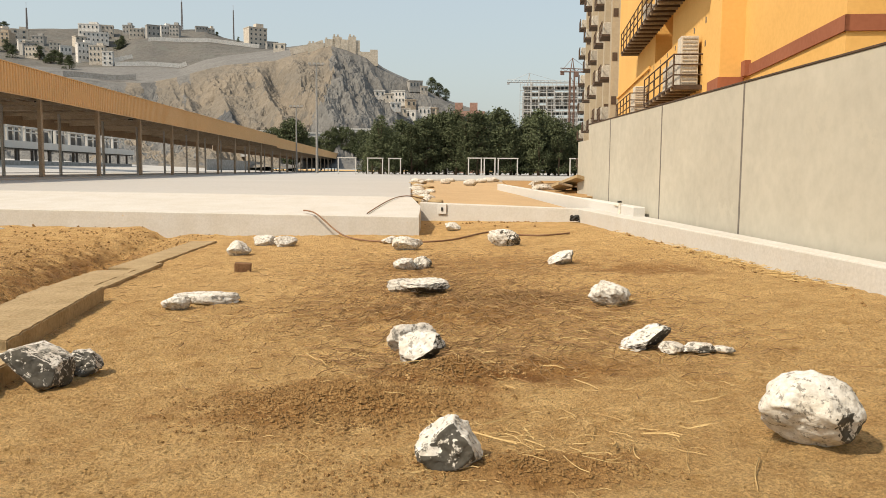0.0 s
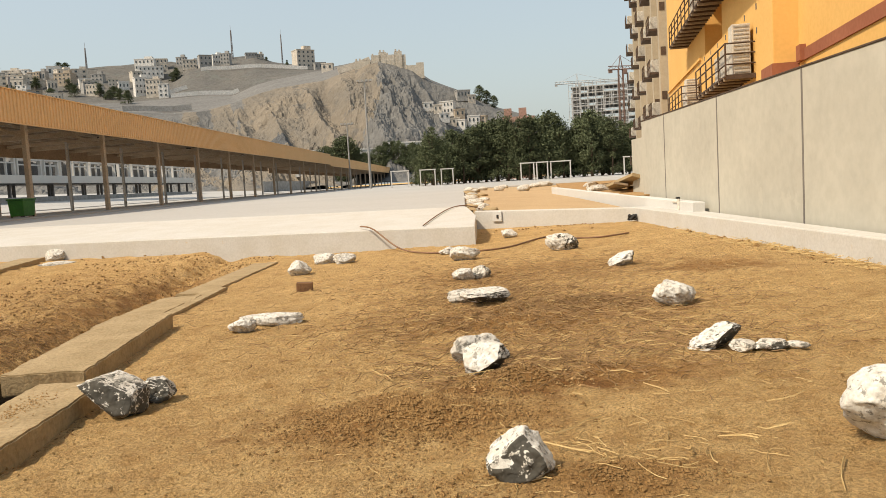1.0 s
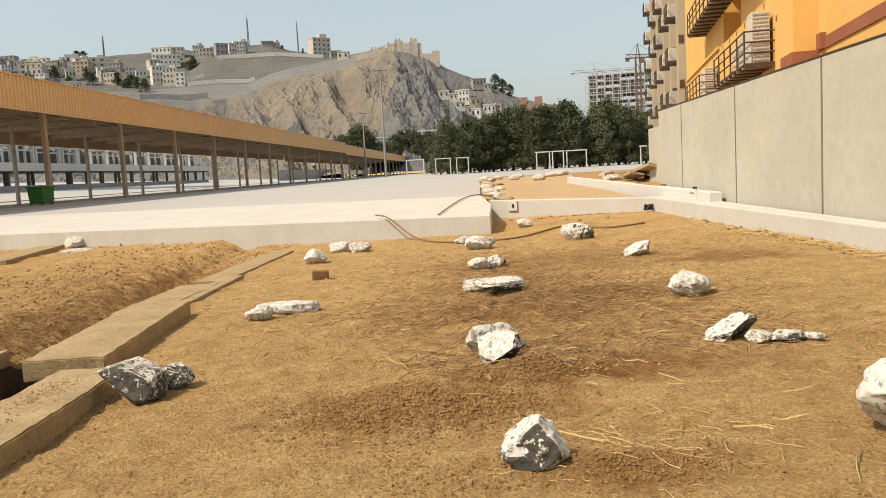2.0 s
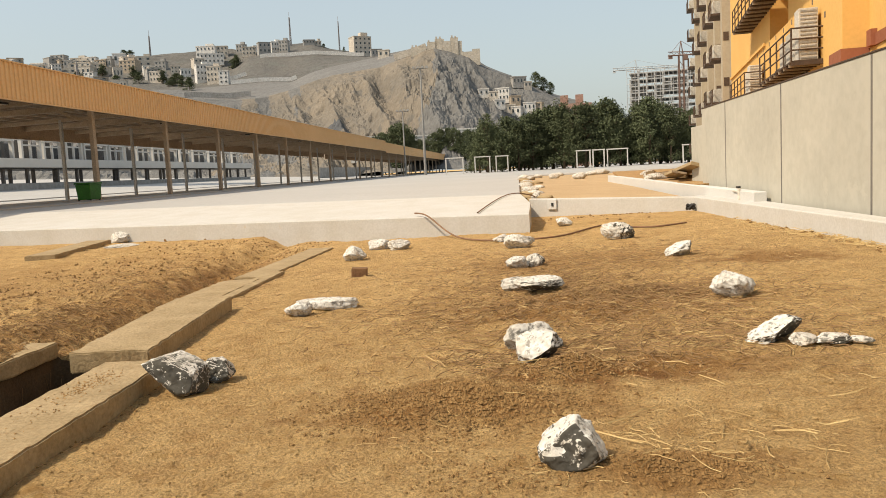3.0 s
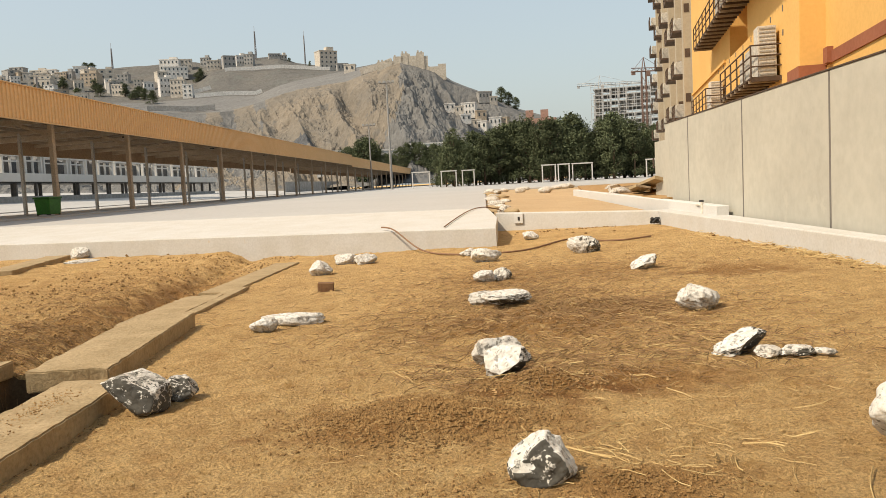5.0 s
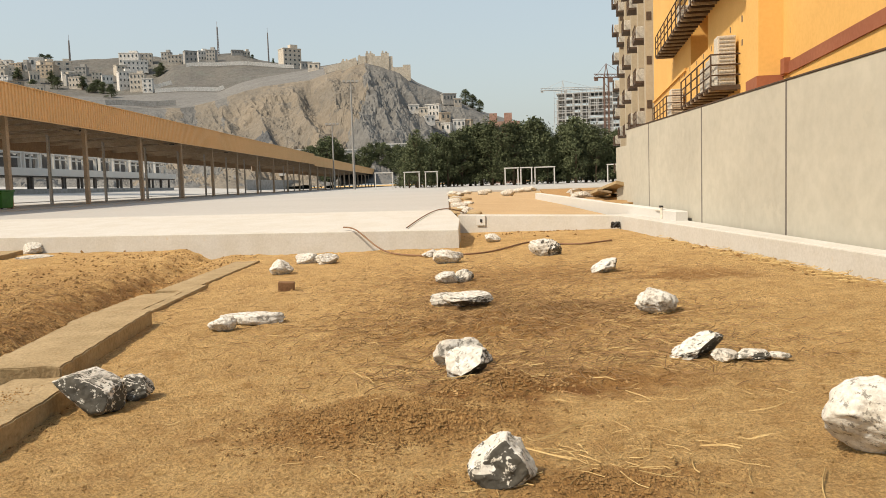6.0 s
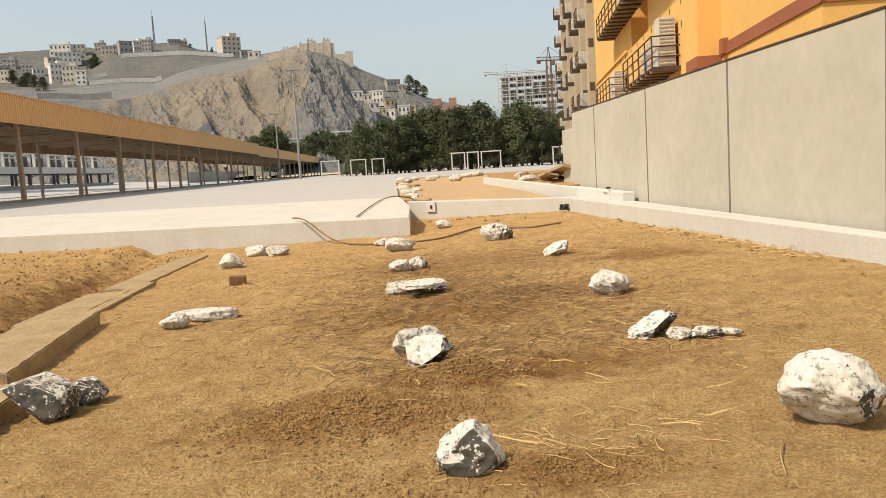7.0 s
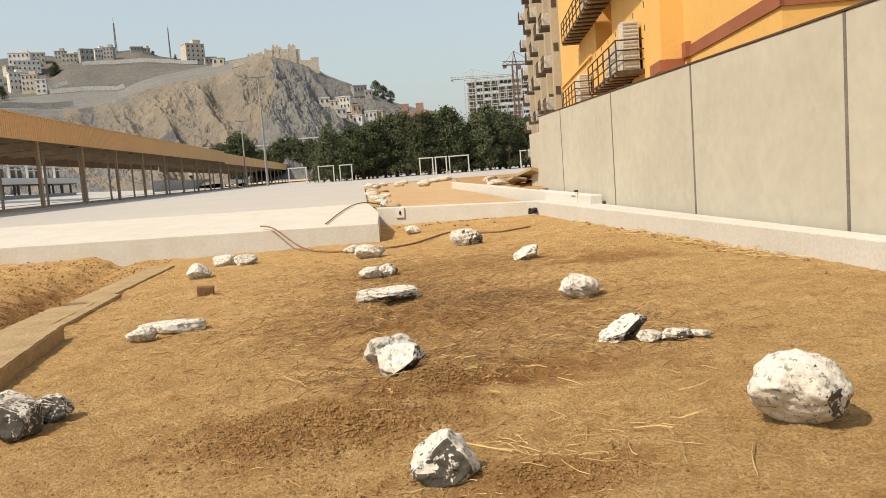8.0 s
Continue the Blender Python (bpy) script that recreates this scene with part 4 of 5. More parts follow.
for k in range(54):
    az = -24.4 - 12.0 * rng.random()
    house_at(az, rng.uniform(0.112, 0.143), rng.uniform(6, 12), rng.uniform(4, 8), rng.choice((0, 0, 1, 2, 3)), rng.choice((1, 2, 2, 3)), rng.choice((2, 3, 4)), rng.uniform(-35, 35), extra=rng.choice((0, 0, 2.2)))
# houses stepping down the shoulder below the fort
for az, el, w, h, k, rows, cols in ((-2.3, 0.093, 5, 3, 1, 1, 2), (-1.6, 0.089, 4, 3, 0, 1, 2), (-0.9, 0.084, 7, 6, 1, 2, 4), (-1.2, 0.078, 5, 3, 1, 1, 2), (-0.5, 0.072, 6, 3, 0, 1, 3), (0.0, 0.066, 5, 4, 1, 1, 2), (0.2, 0.106, 7, 4, 2, 1, 4), (0.8, 0.103, 4, 3, 0, 1, 2), (0.9, 0.071, 6, 4, 1, 1, 3), (1.5, 0.071, 5, 4, 3, 2, 2), (-0.1, 0.080, 5, 4, 3, 1, 2)):
    house_at(az, el, w, h, k, rows, cols, rng.uniform(-20, 20), r0=300)
# long white building at the foot of the hill
for a0, w, h in ((-10.6, 14, 7.0), (-7.0, 16, 6.5), (-4.3, 14, 6.8)):
    house(a0, 296, w, 8, h, HOUSE_MATS[1], 1, 7, name="hall", label="long low white hall at the foot of the hill", sink=2.0)


def fort():
    f = thing("fort", "ruined stone fort on the hilltop", "fort", Matrix.Translation(hill_place(-5.1, 421, 4.4)) @ pose(0, 0, 0, 0, 0, 5.1))
    rng = random.Random(3)
    for x, w, h, d in ((-12, 8, 5.0, 5), (-5, 5, 7.2, 6), (-1.5, 4, 8.6, 6), (2.5, 5, 7.2, 6), (6.5, 4, 8.8, 6), (9.2, 2.4, 7.0, 5)):
        bm = bmesh.new()
        box(bm, (x, 0, h / 2), (w, d, h))
        for k in range(int(w / 1.8)):
            if rng.random() < 0.7:
                box(bm, (x - w / 2 + 0.9 + k * 1.8, -d / 2 + 0.4, h + 0.4), (0.9, 0.8, rng.uniform(0.5, 1.6)))
        part("tower" if h > 9 else "wall", bm, FORT, f)
    g = thing("fort", "ruined stone fort wall on the hillside", "fort", Matrix.Translation(hill_place(-2.9, 421, 3.0)) @ pose(0, 0, 0, 0, 0, 2.9))
    for x, w, h, d in ((-4, 7, 7.0, 5), (1.5, 4, 8.2, 5)):
        bm = bmesh.new()
        box(bm, (x, 0, h / 2), (w, d, h))
        part("wall", bm, FORT, g)


fort()

# walls of the hill road
for a0, a1, r, mat in ((-17.8, -10.6, 586, HOUSE_MATS[1]), (-19.9, -15.4, 525, HOUSE_MATS[1]), (-20.6, -18.8, 548, HOUSE_MATS[1]), (-8.5, -6.2, 426, HOUSE_MATS[0]), (-23.0, -18.6, 430, HOUSE_MATS[2])):
    A = np.linspace(a0, a1, 40)
    bm = bmesh.new()
    for p, q in zip(A, A[1:]):
        u, v = hill_place(p, r), hill_place(q, r)
        beam(bm, u + Vector((0, 0, 1.8)), v + Vector((0, 0, 1.8)), 0.8, 3.4 if r == 426 else 2.6)
    one("retaining_wall", bm, mat, "pale retaining wall along the hill road", "wall", kind="structure")


def mast(az, r, h, w, label="thin lattice radio mast on the ridge"):
    t = thing("radio_mast", label, "mast", Matrix.Translation(hill_place(az, r, 1.0)), "masts on the ridge")
    bm = bmesh.new()
    for a in (0, 120, 240):
        c, s = math.cos(radians(a)), math.sin(radians(a))
        bar(bm, (c * w, s * w, 0), (c * w * 0.4, s * w * 0.4, h), 0.26, 5)
    for k in range(int(h / 2)):
        q = 1 - 0.6 * k * 2 / h
        for a in (0, 120, 240):
            b = a + 120
            bar(bm, (math.cos(radians(a)) * w * q, math.sin(radians(a)) * w * q, k * 2), (math.cos(radians(b)) * w * q, math.sin(radians(b)) * w * q, k * 2 + 2), 0.16, 4)
    part("lattice", bm, MAST, t)
    bm = bmesh.new()
    bar(bm, (0, 0, h), (0, 0, h + 4), 0.12, 5)
    part("aerial", bm, MAST, t)


mast(-15.65, 652, 23, 0.8)
mast(-12.3, 652, 24, 0.5)
mast(-24.95, 652, 17, 0.7)
mast(-29.5, 560, 16, 0.9)
mast(-28.8, 545, 9, 0.4)
mast(-31.3, 550, 15, 0.4)


# ---- far blocks, cranes, red house ----
def block_place(az, r, z=0.9):
    return Matrix.Translation((r * math.sin(radians(az)), r * math.cos(radians(az)), z)) @ pose(0, 0, 0, 0, 0, -az)


rh = thing("brick_house", "square red brick house with two roof turrets", "house", block_place(4.1, 230))
bm = bmesh.new()
box(bm, (0, 0, 9), (9, 8, 18))
part("wall", bm, RED_HOUSE, rh)
for x in (-3.0, 1.2):
    bm = bmesh.new()
    box(bm, (x, 0, 19.2), (2.2, 2.4, 2.8))
    part("turret", bm, RED_HOUSE, rh)
for k in range(4):
    bm = bmesh.new()
    box(bm, (-3.2 + k * 2.1, -4.0, 15.8), (1.0, 0.2, 1.5))
    part("window", bm, GLASS, rh)

fb = thing("building_frame", "unfinished multi-storey concrete frame under scaffolding", "building", block_place(10.9, 420))
for k in range(15):
    bm = bmesh.new()
    box(bm, (0, 0, 3.2 * k), (44, 20, 0.5))
    part("floor_slab", bm, SCAFFOLD, fb)
rng = random.Random(9)
for k in range(14):
    for i in range(12):
        if rng.random() < 0.85:
            bm = bmesh.new()
            box(bm, (-21.5 + i * 3.9, -9.7, 1.6 + 3.2 * k), (0.7, 0.7, 3.2))
            part("column", bm, SCAFFOLD, fb)
        if rng.random() < 0.55:
            bm = bmesh.new()
            box(bm, (-19.5 + i * 3.9, -6.5, 1.6 + 3.2 * k), (3.6, 0.4, 3.0))
            part("infill", bm, HOUSE_MATS[2], fb)
for k in range(15):
    bm = bmesh.new()
    bar(bm, (-23, -11.5, 3.2 * k + 1), (23, -11.5, 3.2 * k + 1), 0.14, 4)
    part("scaffold_rail", bm, SCAFFOLD, fb)
for i in range(24):
    bm = bmesh.new()
    bar(bm, (-23 + 2 * i, -11.5, 0), (-23 + 2 * i, -11.5, 47), 0.12, 4)
    part("scaffold_pole", bm, SCAFFOLD, fb)


def crane(az, r, h, jib, back, mat, label, turn=0.0, w=1.0):
    t = thing("tower_crane", label, "crane", block_place(az, r) @ pose(0, 0, 0, 0, 0, turn), "cranes")
    bm = bmesh.new()
    for sx in (-w, w):
        for sy in (-w, w):
            beam(bm, (sx, sy, 0), (sx, sy, h), 0.3, 0.3)
    for k in range(int(h / 2.4)):
        s = 1 if k % 2 else -1
        bar(bm, (-w * s, -w, k * 2.4), (w * s, -w, k * 2.4 + 2.4), 0.11, 4)
        bar(bm, (w, -w * s, k * 2.4), (w, w * s, k * 2.4 + 2.4), 0.11, 4)
    part("mast", bm, mat, t)
    bm = bmesh.new()
    for dz, dy in ((0, -0.6), (0, 0.6), (1.3, 0)):
        bar(bm, (-back, dy, h + dz), (jib, dy, h + dz * 0.7), 0.16, 4)
    for k in range(int((jib + back) / 2)):
        bar(bm, (-back + k * 2, 0.6, h), (-back + k * 2 + 1, 0, h + 1.2), 0.08, 4)
        bar(bm, (-back + k * 2 + 1, 0, h + 1.2), (-back + k * 2 + 2, -0.6, h), 0.08, 4)
    part("jib", bm, mat, t)
    bm = bmesh.new()
    for sx in (-0.7, 0.7):
        bar(bm, (sx, -0.5, h), (0, 0, h + 5.0), 0.14, 4)
        bar(bm, (sx, 0.5, h), (0, 0, h + 5.0), 0.14, 4)
    bar(bm, (0, 0, h + 5.0), (jib * 0.7, 0, h + 0.8), 0.07, 4)
    bar(bm, (0, 0, h + 5.0), (-back * 0.8, 0, h + 0.8), 0.07, 4)
    part("tower_head", bm, mat, t)
    bm = bmesh.new()
    box(bm, (w + 0.7, -0.4, h - 1.0), (1.4, 1.4, 1.7), bevel=0.1)
    part("cab", bm, mat, t)
    bm = bmesh.new()
    box(bm, (-back + 0.8, 0, h - 0.5), (1.3, 1.0, 1.3))
    part("counterweight", bm, mat, t)


crane(11.3, 300, 38, 9, 4.5, CRANE, "red-brown lattice tower crane", 12, 0.8)
crane(8.3, 440, 50, 22, 12, SCAFFOLD, "distant pale tower crane", 5, 0.8)

tb = thing("tower_block", "tall pale concrete tower with dark window strips", "building", block_place(-40.5, 150))
bm = bmesh.new()
box(bm, (0, 0, 30), (19, 16, 60))
part("wall", bm, HOUSE_MATS[1], tb)
for k in range(6):
    bm = bmesh.new()
    box(bm, (-7.6 + k * 3.1, -8.0, 30), (0.7, 0.2, 58))
    part("window_strip", bm, GLASS, tb)


# ---- light poles, pergola frames, bin ----
def pole(x, y, h, r, label):
    t = thing("street_lamp", label, "street lamp", pose(x, y, terrace_z(y)), "tall lamp poles")
    bm = bmesh.new()
    bar(bm, (0, 0, -0.5), (0, 0, h), r, 8, r * 0.55)
    part("pole", bm, STEEL_GREY, t)
    bm = bmesh.new()
    bar(bm, (-1.3, 0, h), (1.3, 0, h), 0.09, 6)
    for x2 in (-1.2, -0.4, 0.4, 1.2):
        box(bm, (x2, -0.1, h + 0.25), (0.5, 0.35, 0.4))
    part("lamp_head", bm, STEEL_GREY, t)


pole(-17.4, 148.0, 19.6, 0.26, "tall grey steel lamp pole with a lamp head")
pole(-25.0, 175.0, 14.0, 0.2, "slender grey lamp pole")


def frame_stand(az, r, w, h, deep, group="white post frames"):
    t = thing("post_frame", "white post-and-beam frame before the trees", "frame", block_place(az, r, terrace_z(r)), group)
    for x in (-w / 2, w / 2):
        for y in ((-deep / 2, deep / 2) if deep else (0,)):
            bm = bmesh.new()
            box(bm, (x, y, h / 2), (0.17, 0.17, h), bevel=0.02)
            part("post", bm, WHITE, t)
    bm = bmesh.new()
    box(bm, (0, -deep / 2, h + 0.12), (w + 0.3, 0.2, 0.16))
    part("beam", bm, WHITE, t)


for az, r, w in ((-4.6, 128, 3.4), (-2.6, 130, 3.0), (4.55, 120, 2.4), (5.6, 120, 2.0), (6.9, 121, 3.6), (12.0, 118, 3.6), (-1.2, 132, 2.4)):
    frame_stand(az, r, w * 0.8, 2.5, 0.8)
bn = thing("wheeled_bin", "dark green plastic wheeled bin", "bin", pose(-25.2, 44.6, terrace_z(44.6) + 0.12))
bm = bmesh.new()
box(bm, (0, 0, 0.5), (0.9, 1.3, 0.9), bevel=0.05)
for v in bm.verts:
    v.co.x *= 0.86 + 0.16 * v.co.z
    v.co.y *= 0.86 + 0.16 * v.co.z
part("body", bm, GREEN, bn)
bm = bmesh.new()
box(bm, (0, 0, 1.0), (1.0, 1.4, 0.09), bevel=0.03)
part("lid", bm, GREEN, bn)
for x in (-0.35, 0.35):
    for y in (-0.5, 0.5):
        bm = bmesh.new()
        bar(bm, (x - 0.04, y, 0.06), (x + 0.04, y, 0.06), 0.06, 10)
        part("wheel", bm, BLACK, bn)


# ---- trees ----
def tree_meshes(h, spread, seed, conic):
    rng = random.Random(seed)
    bm = bmesh.new()
    bar(bm, (0, 0, -0.5), (0.1, 0, h * 0.45), 0.22, 8, 0.14)
    tips = []
    for k in range(13):
        a = rng.uniform(0, 6.28)
        z0 = h * rng.uniform(0.12, 0.6)
        reach = spread * rng.uniform(0.35, 0.8) * (1.15 - z0 / h)
        tip = Vector((math.cos(a) * reach, math.sin(a) * reach, z0 + h * rng.uniform(0.10, 0.3)))
        bar(bm, (0.05, 0, z0), tip, 0.08, 5, 0.03)
        tips.append(tip)
    bar(bm, (0.1, 0, h * 0.45), (0.0, 0.1, h * 0.9), 0.14, 6, 0.03)
    trunk = mesh("trunk", bm, BARK, True)
    clumps = list(tips) + [Vector((0, 0, h * q)) for q in (0.35, 0.5, 0.65, 0.8, 0.9)]
    for _ in range(34):
        q = rng.uniform(0.1, 0.97)
        rad = spread * (1.05 - q if conic else math.sqrt(max(0.05, 1 - (2 * q - 0.85) ** 2)) * 0.8)
        a, u = rng.uniform(0, 6.28), math.sqrt(rng.random())
        clumps.append(Vector((math.cos(a) * rad * u, math.sin(a) * rad * u, h * q)))
    co, fc = [], []
    for c in clumps:
        size = rng.uniform(0.5, 1.15) * spread / 2.6
        for _ in range(105):
            d = Vector((rng.gauss(0, 1), rng.gauss(0, 1), rng.gauss(0, 0.75)))
            p = c + d.normalized() * size * rng.random() ** 0.45
            u = Vector((rng.gauss(0, 1), rng.gauss(0, 1), rng.gauss(0, 1))).normalized() * rng.uniform(0.10, 0.24)
            v = u.cross(Vector((rng.gauss(0, 1), rng.gauss(0, 1), rng.gauss(0, 1)))).normalized() * rng.uniform(0.05, 0.13)
            i = len(co)
            co += [tuple(p - u), tuple(p + v), tuple(p + u), tuple(p - v)]
            fc.append((i, i + 1, i + 2, i + 3))
    me = bpy.data.meshes.new("crown")
    me.from_pydata(co, [], fc)
    return trunk, me


KINDS = []
for h, s, seed, conic, leaf in ((10.5, 3.4, 1, True, LEAF), (9.0, 3.8, 2, False, LEAF), (11.5, 3.2, 3, True, LEAF), (8.0, 3.6, 4, False, LEAF), (9.5, 3.3, 5, False, LEAF)):
    t = thing("tree", "dense dark green tree past the terrace", "tree", group="row of trees")
    tr, cr = tree_meshes(h, s, seed, conic)
    part("trunk", tr, None, t)
    cr.materials.append(leaf)
    part("crown", cr, None, t)
    KINDS.append(t)
rng = random.Random(4)
spots = []
for az, top in ((-2.8, 7.0), (-2.2, 9.8), (-1.7, 8.0), (-1.2, 7.2), (-0.7, 9.2), (0.0, 8.6), (0.4, 9.5), (1.0, 9.4), (1.6, 10.6), (2.4, 10.6), (3.2, 11.2), (4.0, 10.4), (4.7, 10.2), (5.5, 10.7), (6.3, 11.0), (7.1, 9.6), (7.8, 8.8), (8.5, 10.0), (9.1, 11.1), (9.8, 9.8), (10.5, 9.2), (11.2, 9.0), (12.0, 8.4), (12.8, 8.2), (13.6, 9.0), (14.6, 9.0)):
    spots.append((az, 138 + rng.uniform(-4, 4), top))
    spots.append((az + rng.uniform(-0.5, 0.5), 147 + rng.uniform(-3, 4), top * rng.uniform(0.72, 0.95)))
for k, (az, r, top) in enumerate(spots):
    src = KINDS[k % 5]
    hgt = (10.5, 9.0, 11.5, 8.0, 9.5)[k % 5]
    s = top / hgt
    m = Matrix.Translation((r * math.sin(radians(az)), r * math.cos(radians(az)), terrace_z(r))) @ pose(0, 0, 0, 0, 0, rng.uniform(0, 360))
    if k < 5:
        src.matrix_basis, src.scale = m, (s * 1.05, s * 1.05, s)
        c = src
    else:
        c = copy_thing(src, m)
        c.scale = (s * rng.uniform(0.95, 1.2), s * rng.uniform(0.95, 1.2), s)
# clumps at the foot of the hill past the shed's end
for k, (az, top) in enumerate(((-10.3, 15.5), (-9.7, 17.0), (-9.0, 18.6), (-8.5, 19.2), (-8.0, 17.4), (-7.5, 16.0), (-7.0, 14.0), (-6.4, 14.6), (-5.9, 15.6), (-5.5, 17.0), (-5.0, 17.6), (-4.6, 17.4), (-4.1, 15.8), (-3.6, 16.2), (-3.2, 15.6), (-2.7, 16.6))):
    p = hill_place(az, 284, 0.8)
    c = copy_thing(KINDS[k % 5], Matrix.Translation(p) @ pose(0, 0, 0, 0, 0, 40 * k))
    q = (top - p.z) / (10.5, 9.0, 11.5, 8.0, 9.5)[k % 5]
    c.scale = (q * 1.1, q * 1.1, q)
    tagged(c, "dark green tree at the foot of the hill", "tree", "trees on the hill")
for k, (az, el) in enumerate([(-19.4, 0.141), (-19.6, 0.138), (-24.3, 0.121), (-23.7, 0.118), (-23.1, 0.117), (-22.6, 0.113), (-23.4, 0.121), (-26.1, 0.127), (-26.6, 0.150), (-26.2, 0.148), (-25.8, 0.121), (-24.6, 0.127), (-28.0, 0.13), (-29.5, 0.125), (-27.2, 0.118), (-31.0, 0.12), (-13.4, 0.160), (-12.0, 0.154)]):
    src = KINDS[k % 5]
    c = copy_thing(src, Matrix.Translation(hill_place(az, hill_range(az, el), 0.5)) @ pose(0, 0, 0, 0, 0, 50 * k))
    c.scale = (1.3, 1.3, 0.8) if az < -14 else (0.5, 0.5, 0.4)
    tagged(c, "dark shrub-like tree among the hill houses", "tree", "trees on the hill")
for az, r, q in ((1.4, 425, 1.0), (1.9, 430, 0.9), (2.4, 428, 0.8)):
    c = copy_thing(KINDS[1], Matrix.Translation(hill_place(az, r, 0.5)))
    c.scale = (q, q, q)
    tagged(c, "grey-green tree on the shoulder of the hill", "tree", "trees on the hill")


# ---- dry grass, loose soil and small debris ----
def strands(name, n, seed, place, length, width, mat, label, lift=0.012):
    """Thin bent stalks lying on the sand, joined."""
    rng = np.random.default_rng(seed)
    x, y = place(rng, n)
    a = rng.uniform(0, 2 * np.pi, n)
    L = length * rng.uniform(0.35, 1.3, n)
    bend = rng.normal(0, 0.25, n)
    up = rng.uniform(0.0, 1.0, n) ** 3 * 0.5
    co, fc = [], []
    rows = []
    rise = lift * (0.4 + rng.uniform(0, 1, n))
    for k in range(4):
        t = k / 3
        px = x + np.cos(a + bend * t) * L * (t - 0.5)
        py = y + np.sin(a + bend * t) * L * (t - 0.5)
        pz = ground_z(px, py) + rise + up * L * t * 0.5
        nx, ny = -np.sin(a + bend * t) * width / 2, np.cos(a + bend * t) * width / 2
        rows.append((np.stack([px - nx, py - ny, pz], -1), np.stack([px + nx, py + ny, pz], -1), np.stack([px, py, pz + width * 0.8], -1)))
    co = np.concatenate([r for row in rows for r in row])
    i = np.arange(n)
    for k in range(3):
        a0, b0, c0 = (3 * k) * n + i, (3 * k + 1) * n + i, (3 * k + 2) * n + i
        a1, b1, c1 = a0 + 3 * n, b0 + 3 * n, c0 + 3 * n
        fc += [np.stack(q, -1) for q in ((a0, a1, c1, c0), (c0, c1, b1, b0))]
    me = bpy.data.meshes.new(name)
    me.from_pydata(co.tolist(), [], np.concatenate(fc).tolist())
    me.materials.append(mat)
    return one(name, me, mat, label, "dry grass", kind="stuff")


def blob_places(spots):
    def go(rng, n):
        w = np.array([s[4] for s in spots], float)
        k = rng.choice(len(spots), n, p=w / w.sum())
        s = np.array(spots)[k]
        return s[:, 0] + rng.normal(0, 1, n) * s[:, 2], s[:, 1] + rng.normal(0, 1, n) * s[:, 3]
    return go


def even(x0, x1, y0, y1):
    def go(rng, n):
        return rng.uniform(x0, x1, n), y0 + (y1 - y0) * rng.uniform(0, 1, n) ** 1.3
    return go


MAT_BROWN = material("brown_stalk", (0.28, 0.17, 0.075), (0.20, 0.115, 0.05), 0.9, 60, 4, 0.0)
STRAW_SPOTS = [(0.6, 8.4, 1.2, 0.9, 5), (1.3, 9.0, 0.6, 0.4, 2), (0.2, 6.2, 0.5, 0.3, 1.2), (1.2, 4.3, 0.45, 0.3, 0.35), (0.75, 4.05, 0.25, 0.2, 0.35), (1.6, 6.6, 0.7, 0.5, 1.5), (0.8, 11.5, 1.3, 1.0, 2.5), (0.3, 10.3, 0.6, 0.4, 1.5), (0.6, 13.5, 1.6, 1.2, 1.2), (-5.2, 8.6, 0.5, 1.2, 2), (-6.0, 11.5, 1.2, 2.0, 2)]
strands("dry_grass", 9000, 1, blob_places([q for q in STRAW_SPOTS if q[1] > 6]), 0.16, 0.0055, MAT_BROWN, "matted brown dry grass on the sand")
strands("dry_grass", 1700, 2, blob_places(STRAW_SPOTS), 0.15, 0.0042, STRAW, "pale dry straw on the sand")
strands("dry_grass", 700, 3, even(-3.0, 4.6, 2.8, 14.0), 0.10, 0.0035, STRAW, "scattered pale straw on the sand", 0.006)
strands("dry_grass", 420, 4, blob_places([(4.95, 12.5, 0.12, 0.9, 3), (5.0, 10.2, 0.1, 0.5, 1), (4.7, 16.0, 0.15, 1.6, 1)]), 0.16, 0.008, STRAW, "dry straw drifted along the kerb", 0.03)
# longer single stalks
strands("straw_stalk", 22, 5, blob_places([(1.25, 4.3, 0.5, 0.35, 3), (0.9, 5.3, 0.8, 0.6, 2), (1.9, 4.9, 0.5, 0.5, 1), (0.6, 7.0, 1.0, 0.7, 2)]), 0.34, 0.008, STRAW, "long pale straw stalks on the sand", 0.015)


def clods(name, n, seed, place, size, mat, label, floor=None):
    """Small angular lumps, joined."""
    rng = np.random.default_rng(seed)
    x, y = place(rng, n)
    s = size * rng.uniform(0.3, 1.0, n) ** 1.8
    base = np.array([(1, 0, 0), (-1, 0, 0), (0, 1, 0), (0, -1, 0), (0, 0, 1), (0, 0, -1)], float)
    tri = np.array([(0, 2, 4), (2, 1, 4), (1, 3, 4), (3, 0, 4), (2, 0, 5), (1, 2, 5), (3, 1, 5), (0, 3, 5)])
    z = ground_z(x, y) if floor is None else floor + 0 * x
    co = base[None] * rng.uniform(0.6, 1.25, (n, 6, 1)) + rng.normal(0, 0.18, (n, 6, 3))
    co = co * s[:, None, None]
    co[..., 2] *= 0.7
    co += np.stack([x, y, z + s * 0.22], -1)[:, None]
    f = tri[None] + (np.arange(n) * 6)[:, None, None]
    me = bpy.data.meshes.new(name)
    me.from_pydata(co.reshape(-1, 3).tolist(), [], f.reshape(-1, 3).tolist())
    me.materials.append(mat)
    return one(name, me, mat, label, "soil", kind="stuff")


